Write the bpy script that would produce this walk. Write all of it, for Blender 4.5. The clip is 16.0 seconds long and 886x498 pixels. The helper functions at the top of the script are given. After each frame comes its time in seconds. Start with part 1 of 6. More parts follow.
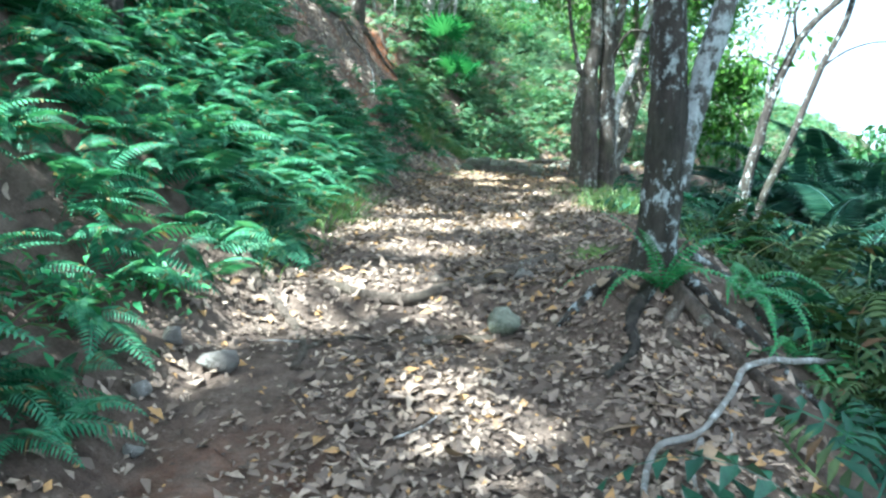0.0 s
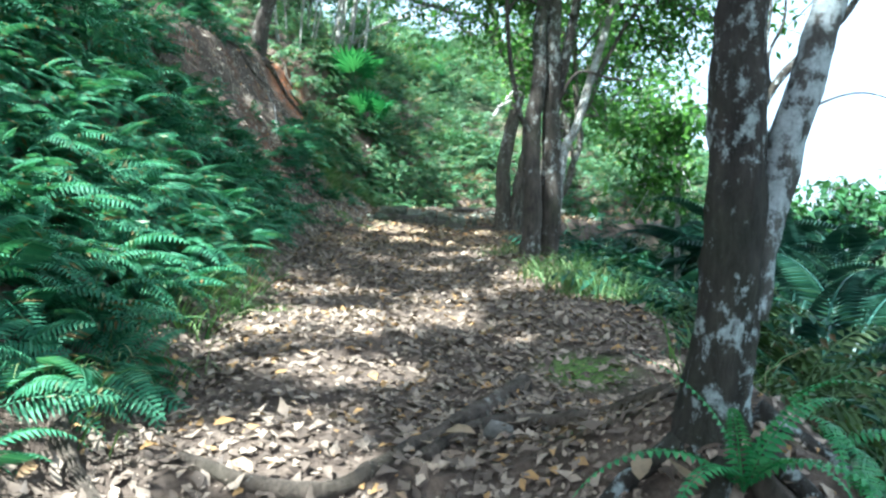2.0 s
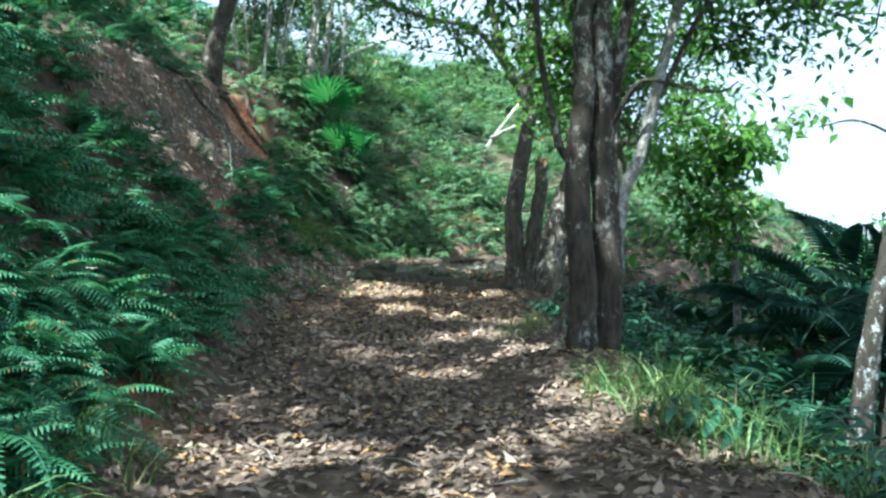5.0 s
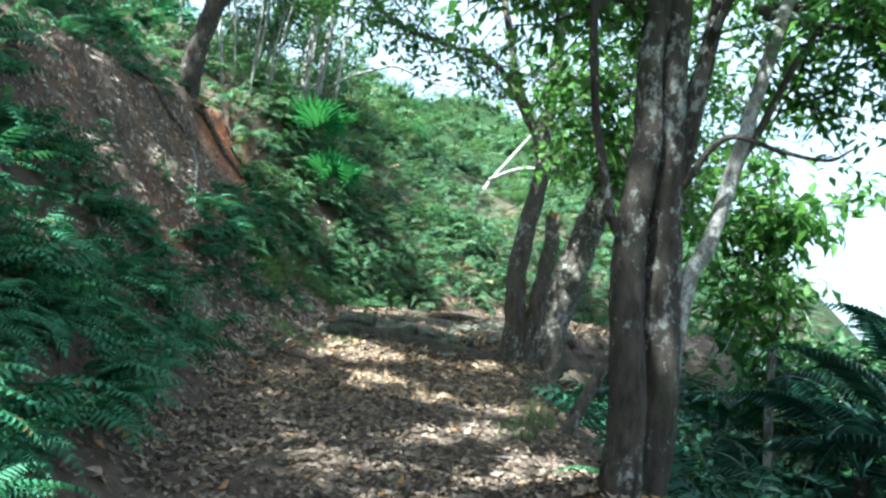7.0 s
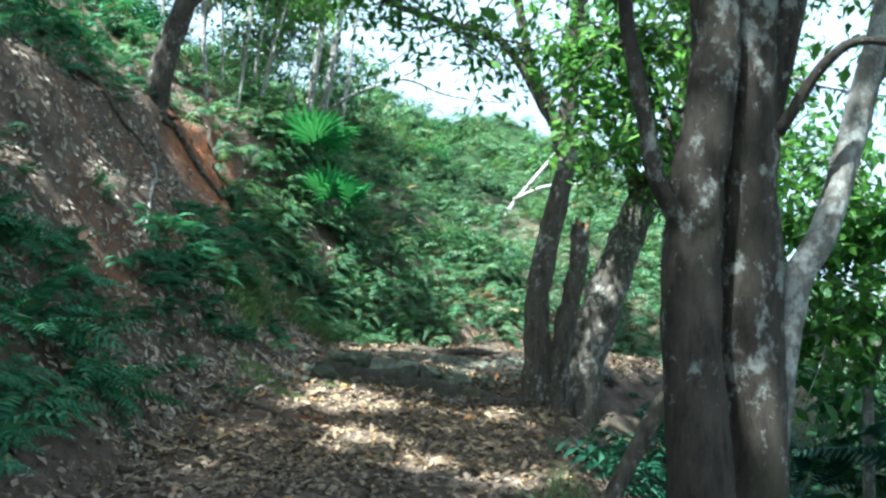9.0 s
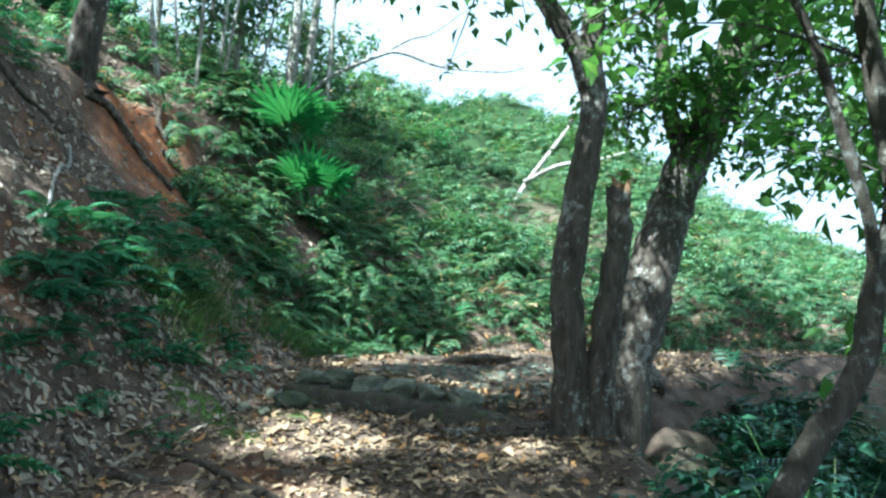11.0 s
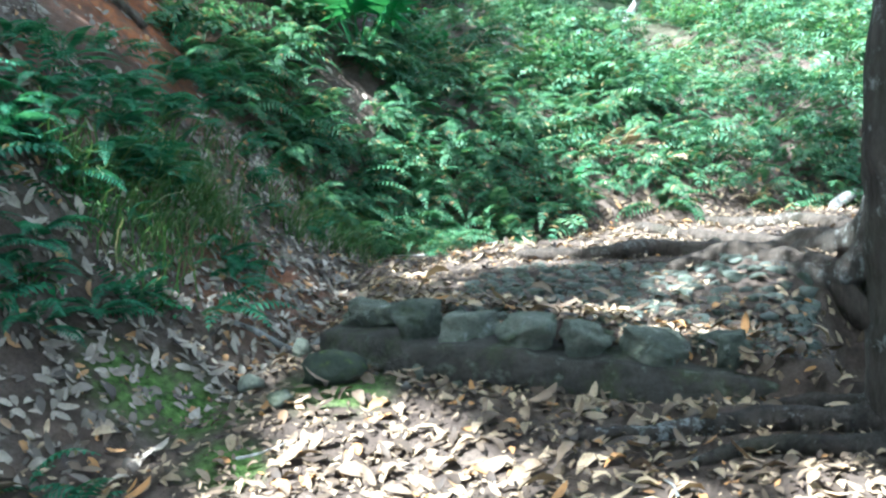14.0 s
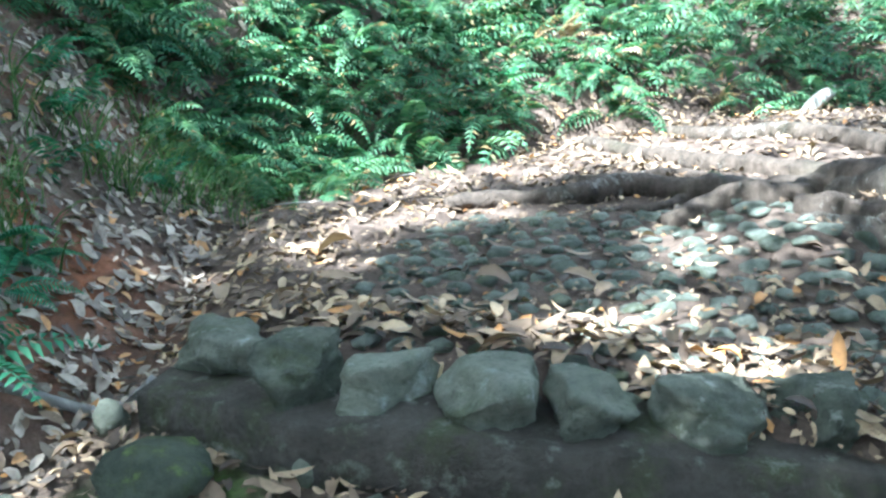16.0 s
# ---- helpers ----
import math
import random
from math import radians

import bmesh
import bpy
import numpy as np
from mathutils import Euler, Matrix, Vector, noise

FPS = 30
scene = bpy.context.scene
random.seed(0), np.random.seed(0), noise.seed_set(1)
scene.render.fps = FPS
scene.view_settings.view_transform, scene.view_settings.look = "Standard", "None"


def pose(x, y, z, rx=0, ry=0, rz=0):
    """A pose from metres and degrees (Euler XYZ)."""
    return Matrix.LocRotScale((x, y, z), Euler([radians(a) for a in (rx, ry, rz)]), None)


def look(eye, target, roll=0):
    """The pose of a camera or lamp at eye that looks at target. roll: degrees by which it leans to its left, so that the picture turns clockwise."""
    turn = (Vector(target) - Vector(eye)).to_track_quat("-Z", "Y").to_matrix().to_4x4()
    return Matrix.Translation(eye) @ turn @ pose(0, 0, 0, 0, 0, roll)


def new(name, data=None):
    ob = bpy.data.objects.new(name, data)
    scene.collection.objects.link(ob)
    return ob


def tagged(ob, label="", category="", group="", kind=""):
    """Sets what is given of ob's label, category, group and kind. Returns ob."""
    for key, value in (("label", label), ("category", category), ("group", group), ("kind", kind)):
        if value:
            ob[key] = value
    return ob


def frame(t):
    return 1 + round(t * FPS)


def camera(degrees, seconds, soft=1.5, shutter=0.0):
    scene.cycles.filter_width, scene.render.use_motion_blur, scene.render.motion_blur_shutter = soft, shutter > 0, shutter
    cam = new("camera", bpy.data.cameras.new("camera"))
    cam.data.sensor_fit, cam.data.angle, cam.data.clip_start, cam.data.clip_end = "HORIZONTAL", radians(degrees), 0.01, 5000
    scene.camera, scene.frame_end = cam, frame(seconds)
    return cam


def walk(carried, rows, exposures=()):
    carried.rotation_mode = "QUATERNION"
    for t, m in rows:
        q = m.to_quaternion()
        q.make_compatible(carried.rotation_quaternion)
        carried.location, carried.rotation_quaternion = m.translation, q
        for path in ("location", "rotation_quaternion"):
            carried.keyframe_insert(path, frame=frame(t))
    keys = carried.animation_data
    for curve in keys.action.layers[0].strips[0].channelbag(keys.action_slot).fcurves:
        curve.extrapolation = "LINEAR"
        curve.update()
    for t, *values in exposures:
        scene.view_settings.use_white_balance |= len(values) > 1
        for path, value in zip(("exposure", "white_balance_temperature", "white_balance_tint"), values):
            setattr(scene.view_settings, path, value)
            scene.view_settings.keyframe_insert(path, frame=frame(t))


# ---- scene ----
cam = camera(57.3, 16.0, soft=2.5)
PATH = [
    (0, (0.218, -0.091, 1.477), (0.199, 1.903, 1.321), 2.1),
    (0.5, (0.16, 0.309, 1.504), (0.192, 2.303, 1.365), 2.3),
    (1, (0.113, 0.693, 1.592), (0.234, 2.686, 1.468), 3.0),
    (1.5, (0.103, 1.248, 1.675), (0.278, 3.239, 1.605), 3.8),
    (2, (0.065, 1.663, 1.772), (0.277, 3.651, 1.714), 2.6),
    (2.5, (0.115, 2.117, 1.814), (0.323, 4.106, 1.865), 1.6),
    (3, (0.142, 2.675, 1.814), (0.368, 4.663, 1.816), 1.1),
    (3.5, (0.143, 3.162, 1.895), (0.429, 5.141, 1.956), 1.3),
    (4, (0.164, 3.66, 1.962), (0.402, 5.646, 1.997), 3.3),
    (4.2, (0.183, 3.852, 1.965), (0.407, 5.839, 2.003), 1.5),
    (6.3, (0.14, 5.376, 2.506), (0.391, 7.36, 2.5), 0.3),
    (6.5, (0.16, 5.568, 2.485), (0.441, 7.548, 2.515), 2.0),
    (7, (0.234, 6.038, 2.476), (0.517, 8.015, 2.584), 5.5),
    (7.5, (0.291, 6.428, 2.491), (0.73, 8.378, 2.565), 4.4),
    (8, (0.454, 6.976, 2.549), (0.763, 8.945, 2.711), 7.3),
    (8.2, (0.516, 7.143, 2.535), (0.768, 9.117, 2.739), 5.9),
    (10.3, (1.227, 9.206, 2.475), (1.35, 11.197, 2.616), 1.6),
    (10.5, (1.204, 9.445, 2.492), (1.252, 11.436, 2.672), 0.4),
    (11, (1.182, 9.873, 2.539), (1.34, 11.859, 2.715), 0.7),
    (11.5, (1.225, 10.473, 2.547), (1.299, 12.457, 2.79), 0.0),
    (12, (1.294, 11.042, 2.548), (1.304, 13.027, 2.793), 0.1),
    (12.5, (1.33, 11.567, 2.587), (1.289, 13.565, 2.665), -2.0),
    (13, (1.269, 12.146, 2.607), (1.103, 14.139, 2.593), 0.6),
    (13.5, (1.168, 12.638, 2.65), (1.096, 14.635, 2.563), -2.3),
    (14, (1.107, 13.093, 2.671), (1.061, 15.086, 2.509), -3.7),
    (14.5, (1.119, 13.477, 2.715), (1.136, 15.465, 2.494), -4.2),
    (15, (1.078, 13.974, 2.79), (1.195, 15.95, 2.504), -3.8),
    (15.5, (1.13, 14.395, 2.821), (1.227, 16.361, 2.467), -5.5),
    (16, (1.136, 14.758, 2.827), (1.289, 16.702, 2.383), -5.3),
]
SKY, SUNLIGHT = 0.07, 5.0
EXPOSURES = ((0, 3.14, 5150, -4), (1, 3.07, 5150, -4), (2, 2.77, 5200, -3), (3.3, 2.52, 5250, -3), (4.2, 2.22, 5300, -3), (6.5, 2.48, 5300, -3), (8.2, 2.36, 5260, -4), (10.4, 2.55, 5170, -5), (11, 2.39, 5150, -5), (11.8, 2.37, 5150, -5), (13, 2.77, 4900, 0), (14.5, 3.13, 4900, 0), (15.3, 3.29, 4950, 1), (16, 3.41, 4950, 2))
walk(cam, [(t, look(eye, target, roll)) for t, eye, target, roll in PATH], EXPOSURES)

# ---- sky and sun ----
SUN = Vector((-0.55, -0.42, 1.0)).normalized()
world = bpy.data.worlds.new("sky")
scene.world = world
world.use_nodes = True
sky = world.node_tree.nodes.new("ShaderNodeTexSky")
sky.sky_type, sky.sun_disc = "NISHITA", False
sky.sun_elevation, sky.sun_rotation = math.asin(SUN.z), math.atan2(SUN.x, SUN.y)
sky.dust_density, sky.air_density, sky.ozone_density = 3.0, 0.7, 1.0
haze = world.node_tree.nodes.new("ShaderNodeMix")  # thin white haze over the whole sky
haze.data_type = "RGBA"
haze.inputs[0].default_value = 0.5
haze.inputs[7].default_value = (6.2, 6.5, 6.8, 1)
world.node_tree.links.new(sky.outputs[0], haze.inputs[6])
world.node_tree.links.new(haze.outputs[2], world.node_tree.nodes["Background"].inputs[0])
world.node_tree.nodes["Background"].inputs[1].default_value = SKY
sun = new("sun", bpy.data.lights.new("sun", "SUN"))
sun.data.energy, sun.data.angle, sun.data.color = SUNLIGHT, radians(0.6), (1.0, 0.95, 0.86)
sun.matrix_world = look(SUN * 60, (0, 0, 0))

# ---- materials ----
class Nodes:
    """A small hand for wiring a node material."""

    def __init__(self, name):
        self.m = bpy.data.materials.new(name)
        self.m.use_nodes = True
        self.t = self.m.node_tree
        self.out = self.t.nodes["Material Output"]
        self.bsdf = self.t.nodes["Principled BSDF"]
        self.geo = self.t.nodes.new("ShaderNodeNewGeometry")

    def link(self, a, b):
        self.t.links.new(a, b)

    def put(self, socket, value):
        if isinstance(value, bpy.types.NodeSocket):
            self.link(value, socket)
        else:
            socket.default_value = value

    def noise(self, scale, detail=4.0, rough=0.6, stretch=None):
        n = self.t.nodes.new("ShaderNodeTexNoise")
        n.inputs["Scale"].default_value, n.inputs["Detail"].default_value, n.inputs["Roughness"].default_value = scale, detail, rough
        vec = self.geo.outputs["Position"]
        if stretch:
            k = self.t.nodes.new("ShaderNodeVectorMath")
            k.operation = "MULTIPLY"
            self.link(vec, k.inputs[0])
            k.inputs[1].default_value = stretch
            vec = k.outputs[0]
        self.link(vec, n.inputs["Vector"])
        return n.outputs["Fac"]

    def ramp(self, fac, *stops):
        r = self.t.nodes.new("ShaderNodeValToRGB")
        e = r.color_ramp.elements
        while len(e) < len(stops):
            e.new(0.5)
        for el, (at, col) in zip(e, stops):
            el.position = at
            el.color = (*col, 1) if not isinstance(col, (int, float)) else (col, col, col, 1)
        self.link(fac, r.inputs[0])
        return r.outputs[0]

    def mix(self, fac, a, b, blend="MIX"):
        n = self.t.nodes.new("ShaderNodeMix")
        n.data_type, n.blend_type = "RGBA", blend
        self.put(n.inputs[0], fac)
        for s, v in ((n.inputs[6], a), (n.inputs[7], b)):
            self.put(s, v if isinstance(v, bpy.types.NodeSocket) else (*v, 1))
        return n.outputs[2]

    def calc(self, op, a, b):
        n = self.t.nodes.new("ShaderNodeMath")
        n.operation = op
        self.put(n.inputs[0], a)
        self.put(n.inputs[1], b)
        return n.outputs[0]

    def attribute(self, name):
        n = self.t.nodes.new("ShaderNodeAttribute")
        n.attribute_name = name
        return n.outputs["Fac"]

    def object_random(self):
        return self.t.nodes.new("ShaderNodeObjectInfo").outputs["Random"]

    def bump(self, fac, strength=0.5, distance=0.02):
        n = self.t.nodes.new("ShaderNodeBump")
        n.inputs["Strength"].default_value, n.inputs["Distance"].default_value = strength, distance
        self.link(fac, n.inputs["Height"])
        self.link(n.outputs[0], self.bsdf.inputs["Normal"])

    def finish(self, colour, rough=0.8, gloss=0.3):
        self.put(self.bsdf.inputs["Base Color"], colour)
        self.put(self.bsdf.inputs["Roughness"], rough)
        self.bsdf.inputs["Specular IOR Level"].default_value = gloss
        return self.m


def leaf_material(name, dark, mid, light, shine=0.35, rough=0.45, clumps=0.8, odd=None, single=0.45, clumped=0.62):
    """Thin living or dead leaves: a spread of tones from leaf to leaf and from clump to clump, and light shining through."""
    n = Nodes(name)
    one = n.geo.outputs["Random Per Island"]
    clump = n.noise(clumps, 3)
    fac = n.calc("ADD", n.calc("MULTIPLY", one, single), n.calc("MULTIPLY", clump, clumped))
    col = n.ramp(fac, (0.2, dark), (0.52, mid), (0.85, light))
    if odd:
        col = n.mix(n.ramp(n.calc("MODULO", n.calc("MULTIPLY", one, 7.13), 1.0), (0.93, 0.0), (0.95, 1.0)), col, odd)
    col = n.mix(n.ramp(n.noise(38, 3), (0.45, 0.0), (0.75, 0.5)), col, tuple(0.55 * c for c in mid))
    n.finish(col, rough, 0.2)
    glow = n.t.nodes.new("ShaderNodeBsdfTranslucent")
    n.put(glow.inputs[0], n.mix(1.0, col, (1.0, 1.0, 0.62), "MULTIPLY"))
    both = n.t.nodes.new("ShaderNodeMixShader")
    both.inputs[0].default_value = shine
    n.link(n.bsdf.outputs[0], both.inputs[1])
    n.link(glow.outputs[0], both.inputs[2])
    n.link(both.outputs[0], n.out.inputs[0])
    return n.m


def ground_material():
    n = Nodes("trail_earth")
    soil = n.ramp(n.noise(5, 8, 0.7), (0.3, (0.055, 0.039, 0.03)), (0.5, (0.125, 0.09, 0.068)), (0.72, (0.21, 0.158, 0.122)))
    fine = n.noise(60, 5, 0.7)
    soil = n.mix(n.ramp(fine, (0.45, 0.0), (0.7, 0.55)), soil, (0.05, 0.035, 0.028))
    clay = n.ramp(n.noise(3.2, 7, 0.7), (0.32, (0.09, 0.038, 0.022)), (0.5, (0.34, 0.11, 0.038)), (0.75, (0.47, 0.19, 0.075)))
    clay = n.mix(n.ramp(n.noise(14, 6, 0.7), (0.45, 0.0), (0.68, 0.7)), clay, (0.10, 0.055, 0.035))
    moss = n.ramp(n.noise(30, 5), (0.35, (0.05, 0.09, 0.02)), (0.65, (0.17, 0.27, 0.06)))
    patch = n.noise(4.5, 5, 0.7)
    col = n.mix(n.calc("MULTIPLY", n.attribute("clay"), n.ramp(patch, (0.36, 0.15), (0.52, 1.0))), soil, clay)
    col = n.mix(n.calc("MULTIPLY", n.attribute("moss"), n.ramp(n.noise(9, 5, 0.7), (0.34, 0.0), (0.47, 1.0))), col, moss)
    far = n.ramp(n.noise(0.25, 6), (0.3, (0.012, 0.028, 0.01)), (0.7, (0.04, 0.07, 0.025)))
    col = n.mix(n.attribute("wild"), col, far)
    n.bump(n.calc("ADD", n.calc("MULTIPLY", n.noise(22, 8, 0.75), 0.8), n.calc("MULTIPLY", fine, 0.3)), 0.9, 0.05)
    return n.finish(col, 0.95, 0.15)


def bark_material(name, dark, mid, lichen, amount, green=0.25):
    """Rough bark with pale lichen blotches and a film of moss."""
    n = Nodes(name)
    base = n.ramp(n.noise(14, 7, 0.72, (1, 1, 0.3)), (0.3, dark), (0.7, mid))
    base = n.mix(n.ramp(n.noise(2.2, 5), (0.5, 0.0), (0.75, green)), base, (0.05, 0.07, 0.025))
    spots = n.calc("ADD", n.calc("MULTIPLY", n.noise(17, 7, 0.72, (1, 1, 0.7)), 0.65), n.calc("MULTIPLY", n.noise(1.6, 3), 0.35))
    edge = 0.62 - 0.2 * amount
    col = n.mix(n.ramp(spots, (edge, 0.0), (edge + 0.06, 1.0)), base, n.ramp(n.noise(50, 4), (0.3, tuple(0.6 * c for c in lichen)), (0.65, lichen)))
    n.bump(n.calc("ADD", n.noise(30, 8, 0.75, (1, 1, 0.3)), n.noise(7, 4, 0.6, (1, 1, 0.5))), 1.0, 0.06)
    return n.finish(col, 0.88, 0.2)


def stone_material(name, dark, mid, lichen):
    n = Nodes(name)
    tone = n.calc("ADD", n.calc("MULTIPLY", n.object_random(), 0.3), n.calc("MULTIPLY", n.noise(8, 7, 0.7), 0.75))
    col = n.ramp(tone, (0.3, dark), (0.75, mid))
    col = n.mix(n.ramp(n.noise(5.5, 5, 0.65), (0.52, 0.0), (0.66, 0.75)), col, (0.10, 0.115, 0.05))
    col = n.mix(n.ramp(n.noise(11, 6, 0.65), (0.57, 0.0), (0.7, 0.85)), col, lichen)
    col = n.mix(n.ramp(n.noise(42, 7, 0.75), (0.5, 0.0), (0.68, 0.5)), col, tuple(0.9 * c for c in dark))
    n.bump(n.calc("ADD", n.noise(24, 9, 0.75), n.noise(7, 4, 0.6)), 1.0, 0.07)
    return n.finish(col, 0.9, 0.2)


EARTH = ground_material()
FERN = leaf_material("fern_green", (0.015, 0.062, 0.033), (0.05, 0.168, 0.085), (0.12, 0.28, 0.15), 0.32, 0.55, odd=(0.16, 0.12, 0.05))
# hillside green lightened to hold the sunlight; hill's foot gets a dimmer copy
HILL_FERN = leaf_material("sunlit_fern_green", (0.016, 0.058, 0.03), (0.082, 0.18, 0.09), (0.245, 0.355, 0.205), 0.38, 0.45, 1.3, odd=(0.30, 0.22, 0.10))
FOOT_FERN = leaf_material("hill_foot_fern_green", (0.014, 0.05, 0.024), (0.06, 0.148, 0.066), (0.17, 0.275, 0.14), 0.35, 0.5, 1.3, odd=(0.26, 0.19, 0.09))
# shade of the slope and gully is put into this darker fern green
SHADED_FERN = leaf_material("shaded_fern_green", (0.008, 0.028, 0.016), (0.02, 0.07, 0.04), (0.05, 0.13, 0.07), 0.3, 0.4)
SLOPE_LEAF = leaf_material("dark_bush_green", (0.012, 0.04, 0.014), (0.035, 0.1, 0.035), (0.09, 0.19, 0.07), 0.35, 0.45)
OLIVE_FERN = leaf_material("olive_fern_green", (0.018, 0.032, 0.012), (0.05, 0.085, 0.03), (0.12, 0.17, 0.07), 0.35, 0.5, odd=(0.12, 0.07, 0.035))
PALM = leaf_material("palm_blue_green", (0.01, 0.035, 0.027), (0.028, 0.08, 0.06), (0.075, 0.15, 0.12), 0.3, 0.36)
BROADLEAF = leaf_material("broadleaf_green", (0.03, 0.08, 0.022), (0.085, 0.19, 0.05), (0.2, 0.35, 0.1), 0.6, 0.4)
HERB = leaf_material("herb_green", (0.02, 0.09, 0.03), (0.05, 0.2, 0.07), (0.12, 0.32, 0.12), 0.35, 0.45)
GRASS = leaf_material("grass_green", (0.03, 0.07, 0.02), (0.08, 0.16, 0.05), (0.25, 0.30, 0.13), 0.35, 0.5, odd=(0.38, 0.33, 0.19))
DRY = leaf_material("dry_frond_straw", (0.12, 0.075, 0.04), (0.27, 0.19, 0.11), (0.45, 0.37, 0.24), 0.25, 0.7)
LITTER = leaf_material("fallen_leaf_brown", (0.06, 0.043, 0.033), (0.165, 0.12, 0.09), (0.36, 0.275, 0.205), 0.1, 0.65, 1.7, odd=(0.33, 0.19, 0.075), single=0.62, clumped=0.4)
TAN_LITTER = leaf_material("fallen_leaf_tan", (0.045, 0.031, 0.022), (0.18, 0.124, 0.08), (0.47, 0.34, 0.205), 0.1, 0.6, 1.9, odd=(0.4, 0.2, 0.07), single=0.68, clumped=0.34)
GREY_LITTER = leaf_material("fallen_leaf_grey", (0.065, 0.051, 0.041), (0.225, 0.178, 0.138), (0.44, 0.36, 0.28), 0.1, 0.65, 1.9, odd=(0.38, 0.2, 0.08), single=0.66, clumped=0.36)
BARK_DARK = bark_material("bark_dark_lichened", (0.02, 0.017, 0.014), (0.085, 0.07, 0.058), (0.52, 0.56, 0.54), 0.42)
BARK_LICHEN = bark_material("bark_white_lichened", (0.05, 0.045, 0.04), (0.19, 0.17, 0.15), (0.58, 0.61, 0.6), 0.85)
BARK_MID = bark_material("bark_brown", (0.027, 0.021, 0.017), (0.135, 0.108, 0.086), (0.42, 0.41, 0.37), 0.38, 0.4)
BARK_GREY = bark_material("bark_grey_brown", (0.04, 0.033, 0.026), (0.2, 0.165, 0.132), (0.46, 0.44, 0.39), 0.45, 0.3)
BARK_PALE = bark_material("bark_pale", (0.14, 0.12, 0.10), (0.36, 0.33, 0.29), (0.62, 0.61, 0.56), 0.6, 0.1)
ROOT_BARK = bark_material("root_bark", (0.035, 0.027, 0.02), (0.18, 0.137, 0.105), (0.34, 0.31, 0.26), 0.25)
DEADWOOD = bark_material("dead_wood_grey", (0.22, 0.2, 0.17), (0.45, 0.42, 0.38), (0.7, 0.68, 0.64), 0.5, 0.0)
TORN_WOOD = bark_material("torn_wood", (0.16, 0.09, 0.05), (0.42, 0.27, 0.15), (0.5, 0.4, 0.3), 0.1, 0.0)
STONE = stone_material("mossy_stone", (0.075, 0.082, 0.058), (0.33, 0.335, 0.255), (0.52, 0.53, 0.46))
COBBLE = stone_material("cobble_stone", (0.09, 0.102, 0.08), (0.31, 0.33, 0.265), (0.4, 0.42, 0.35))
PALE_STONE = stone_material("pale_stone", (0.17, 0.15, 0.13), (0.38, 0.35, 0.31), (0.55, 0.54, 0.5))
MOSSY = stone_material("moss_grown_stone", (0.05, 0.058, 0.042), (0.17, 0.19, 0.13), (0.2, 0.26, 0.07))
MORTAR = stone_material("old_mortar", (0.07, 0.06, 0.048), (0.2, 0.175, 0.142), (0.3, 0.29, 0.24))

# ---- the lie of the land ----
def hash2(i, j, seed):
    n = (i * 374761393 + j * 668265263 + seed * 974634777) & 0x7FFFFFFF
    n = ((n ^ (n >> 13)) * 1274126177) & 0x7FFFFFFF
    return ((n ^ (n >> 16)) & 0xFFFF) / 32767.5 - 1.0


def vnoise(x, y, seed=0):
    """Smooth value noise between -1 and 1."""
    i, j = np.floor(x).astype(np.int64), np.floor(y).astype(np.int64)
    u, v = x - i, y - j
    u, v = u * u * (3 - 2 * u), v * v * (3 - 2 * v)
    a, b = hash2(i, j, seed), hash2(i + 1, j, seed)
    c, d = hash2(i, j + 1, seed), hash2(i + 1, j + 1, seed)
    return (a * (1 - u) + b * u) * (1 - v) + (c * (1 - u) + d * u) * v


def curve(y, *pairs):
    """A line through (position, value) pairs."""
    return np.interp(y, [p[0] for p in pairs], [p[1] for p in pairs])


def soft_curve(y, *pairs):
    return (curve(y - 0.3, *pairs) + curve(y, *pairs) + curve(y + 0.3, *pairs)) / 3


def path_height(y):
    return curve(y, (-60, -5), (-10, -0.8), (-3, -0.25), (0, 0.03), (2, 0.26), (3, 0.42), (3.7, 0.6), (4.35, 0.72), (4.6, 0.86),
                 (5, 0.9), (7, 1.1), (10, 1.27), (12, 1.33), (14.5, 1.5), (15.6, 1.63), (16.5, 1.75), (17.5, 1.84), (19, 1.99), (21, 2.12), (60, 2.3))


def left_edge(y):
    return soft_curve(y, (-60, -1), (2.8, -1.0), (4.4, -0.85), (7.5, -0.72), (9.5, -0.62), (12, -0.66), (15, -0.6), (16.2, -0.1), (17.4, 0.25),
                      (19, 0.35), (20.2, 0.45), (21, 1.0), (22, 1.8), (26, 2.5), (60, 3))


def right_edge(y):
    return soft_curve(y, (-60, 1.2), (2.6, 1.35), (3.5, 1.75), (4.6, 1.85), (7, 2.1), (10, 2.25), (13, 2.3), (15.5, 2.9), (16.8, 2.75), (17.6, 3.3), (18.4, 4.2), (19.2, 5.2), (20, 7), (22, 9), (26, 13), (60, 16))


def bank(d, y):
    """Height of the bank above the path, d metres in from its foot."""
    low = curve(d, (0, 0), (0.5, 0.32), (1.2, 1.05), (2.4, 2.25), (4, 3.3), (9, 6), (16, 8.5), (40, 11), (400, 14))
    high = curve(d, (0, 0), (0.5, 0.4), (0.9, 0.95), (1.9, 2.15), (2.4, 3.1), (3.2, 3.65), (9, 6.6), (16, 9), (40, 11), (400, 14))
    k = np.clip((y - 9) / 6, 0, 1)
    return low * (1 - k) + high * k


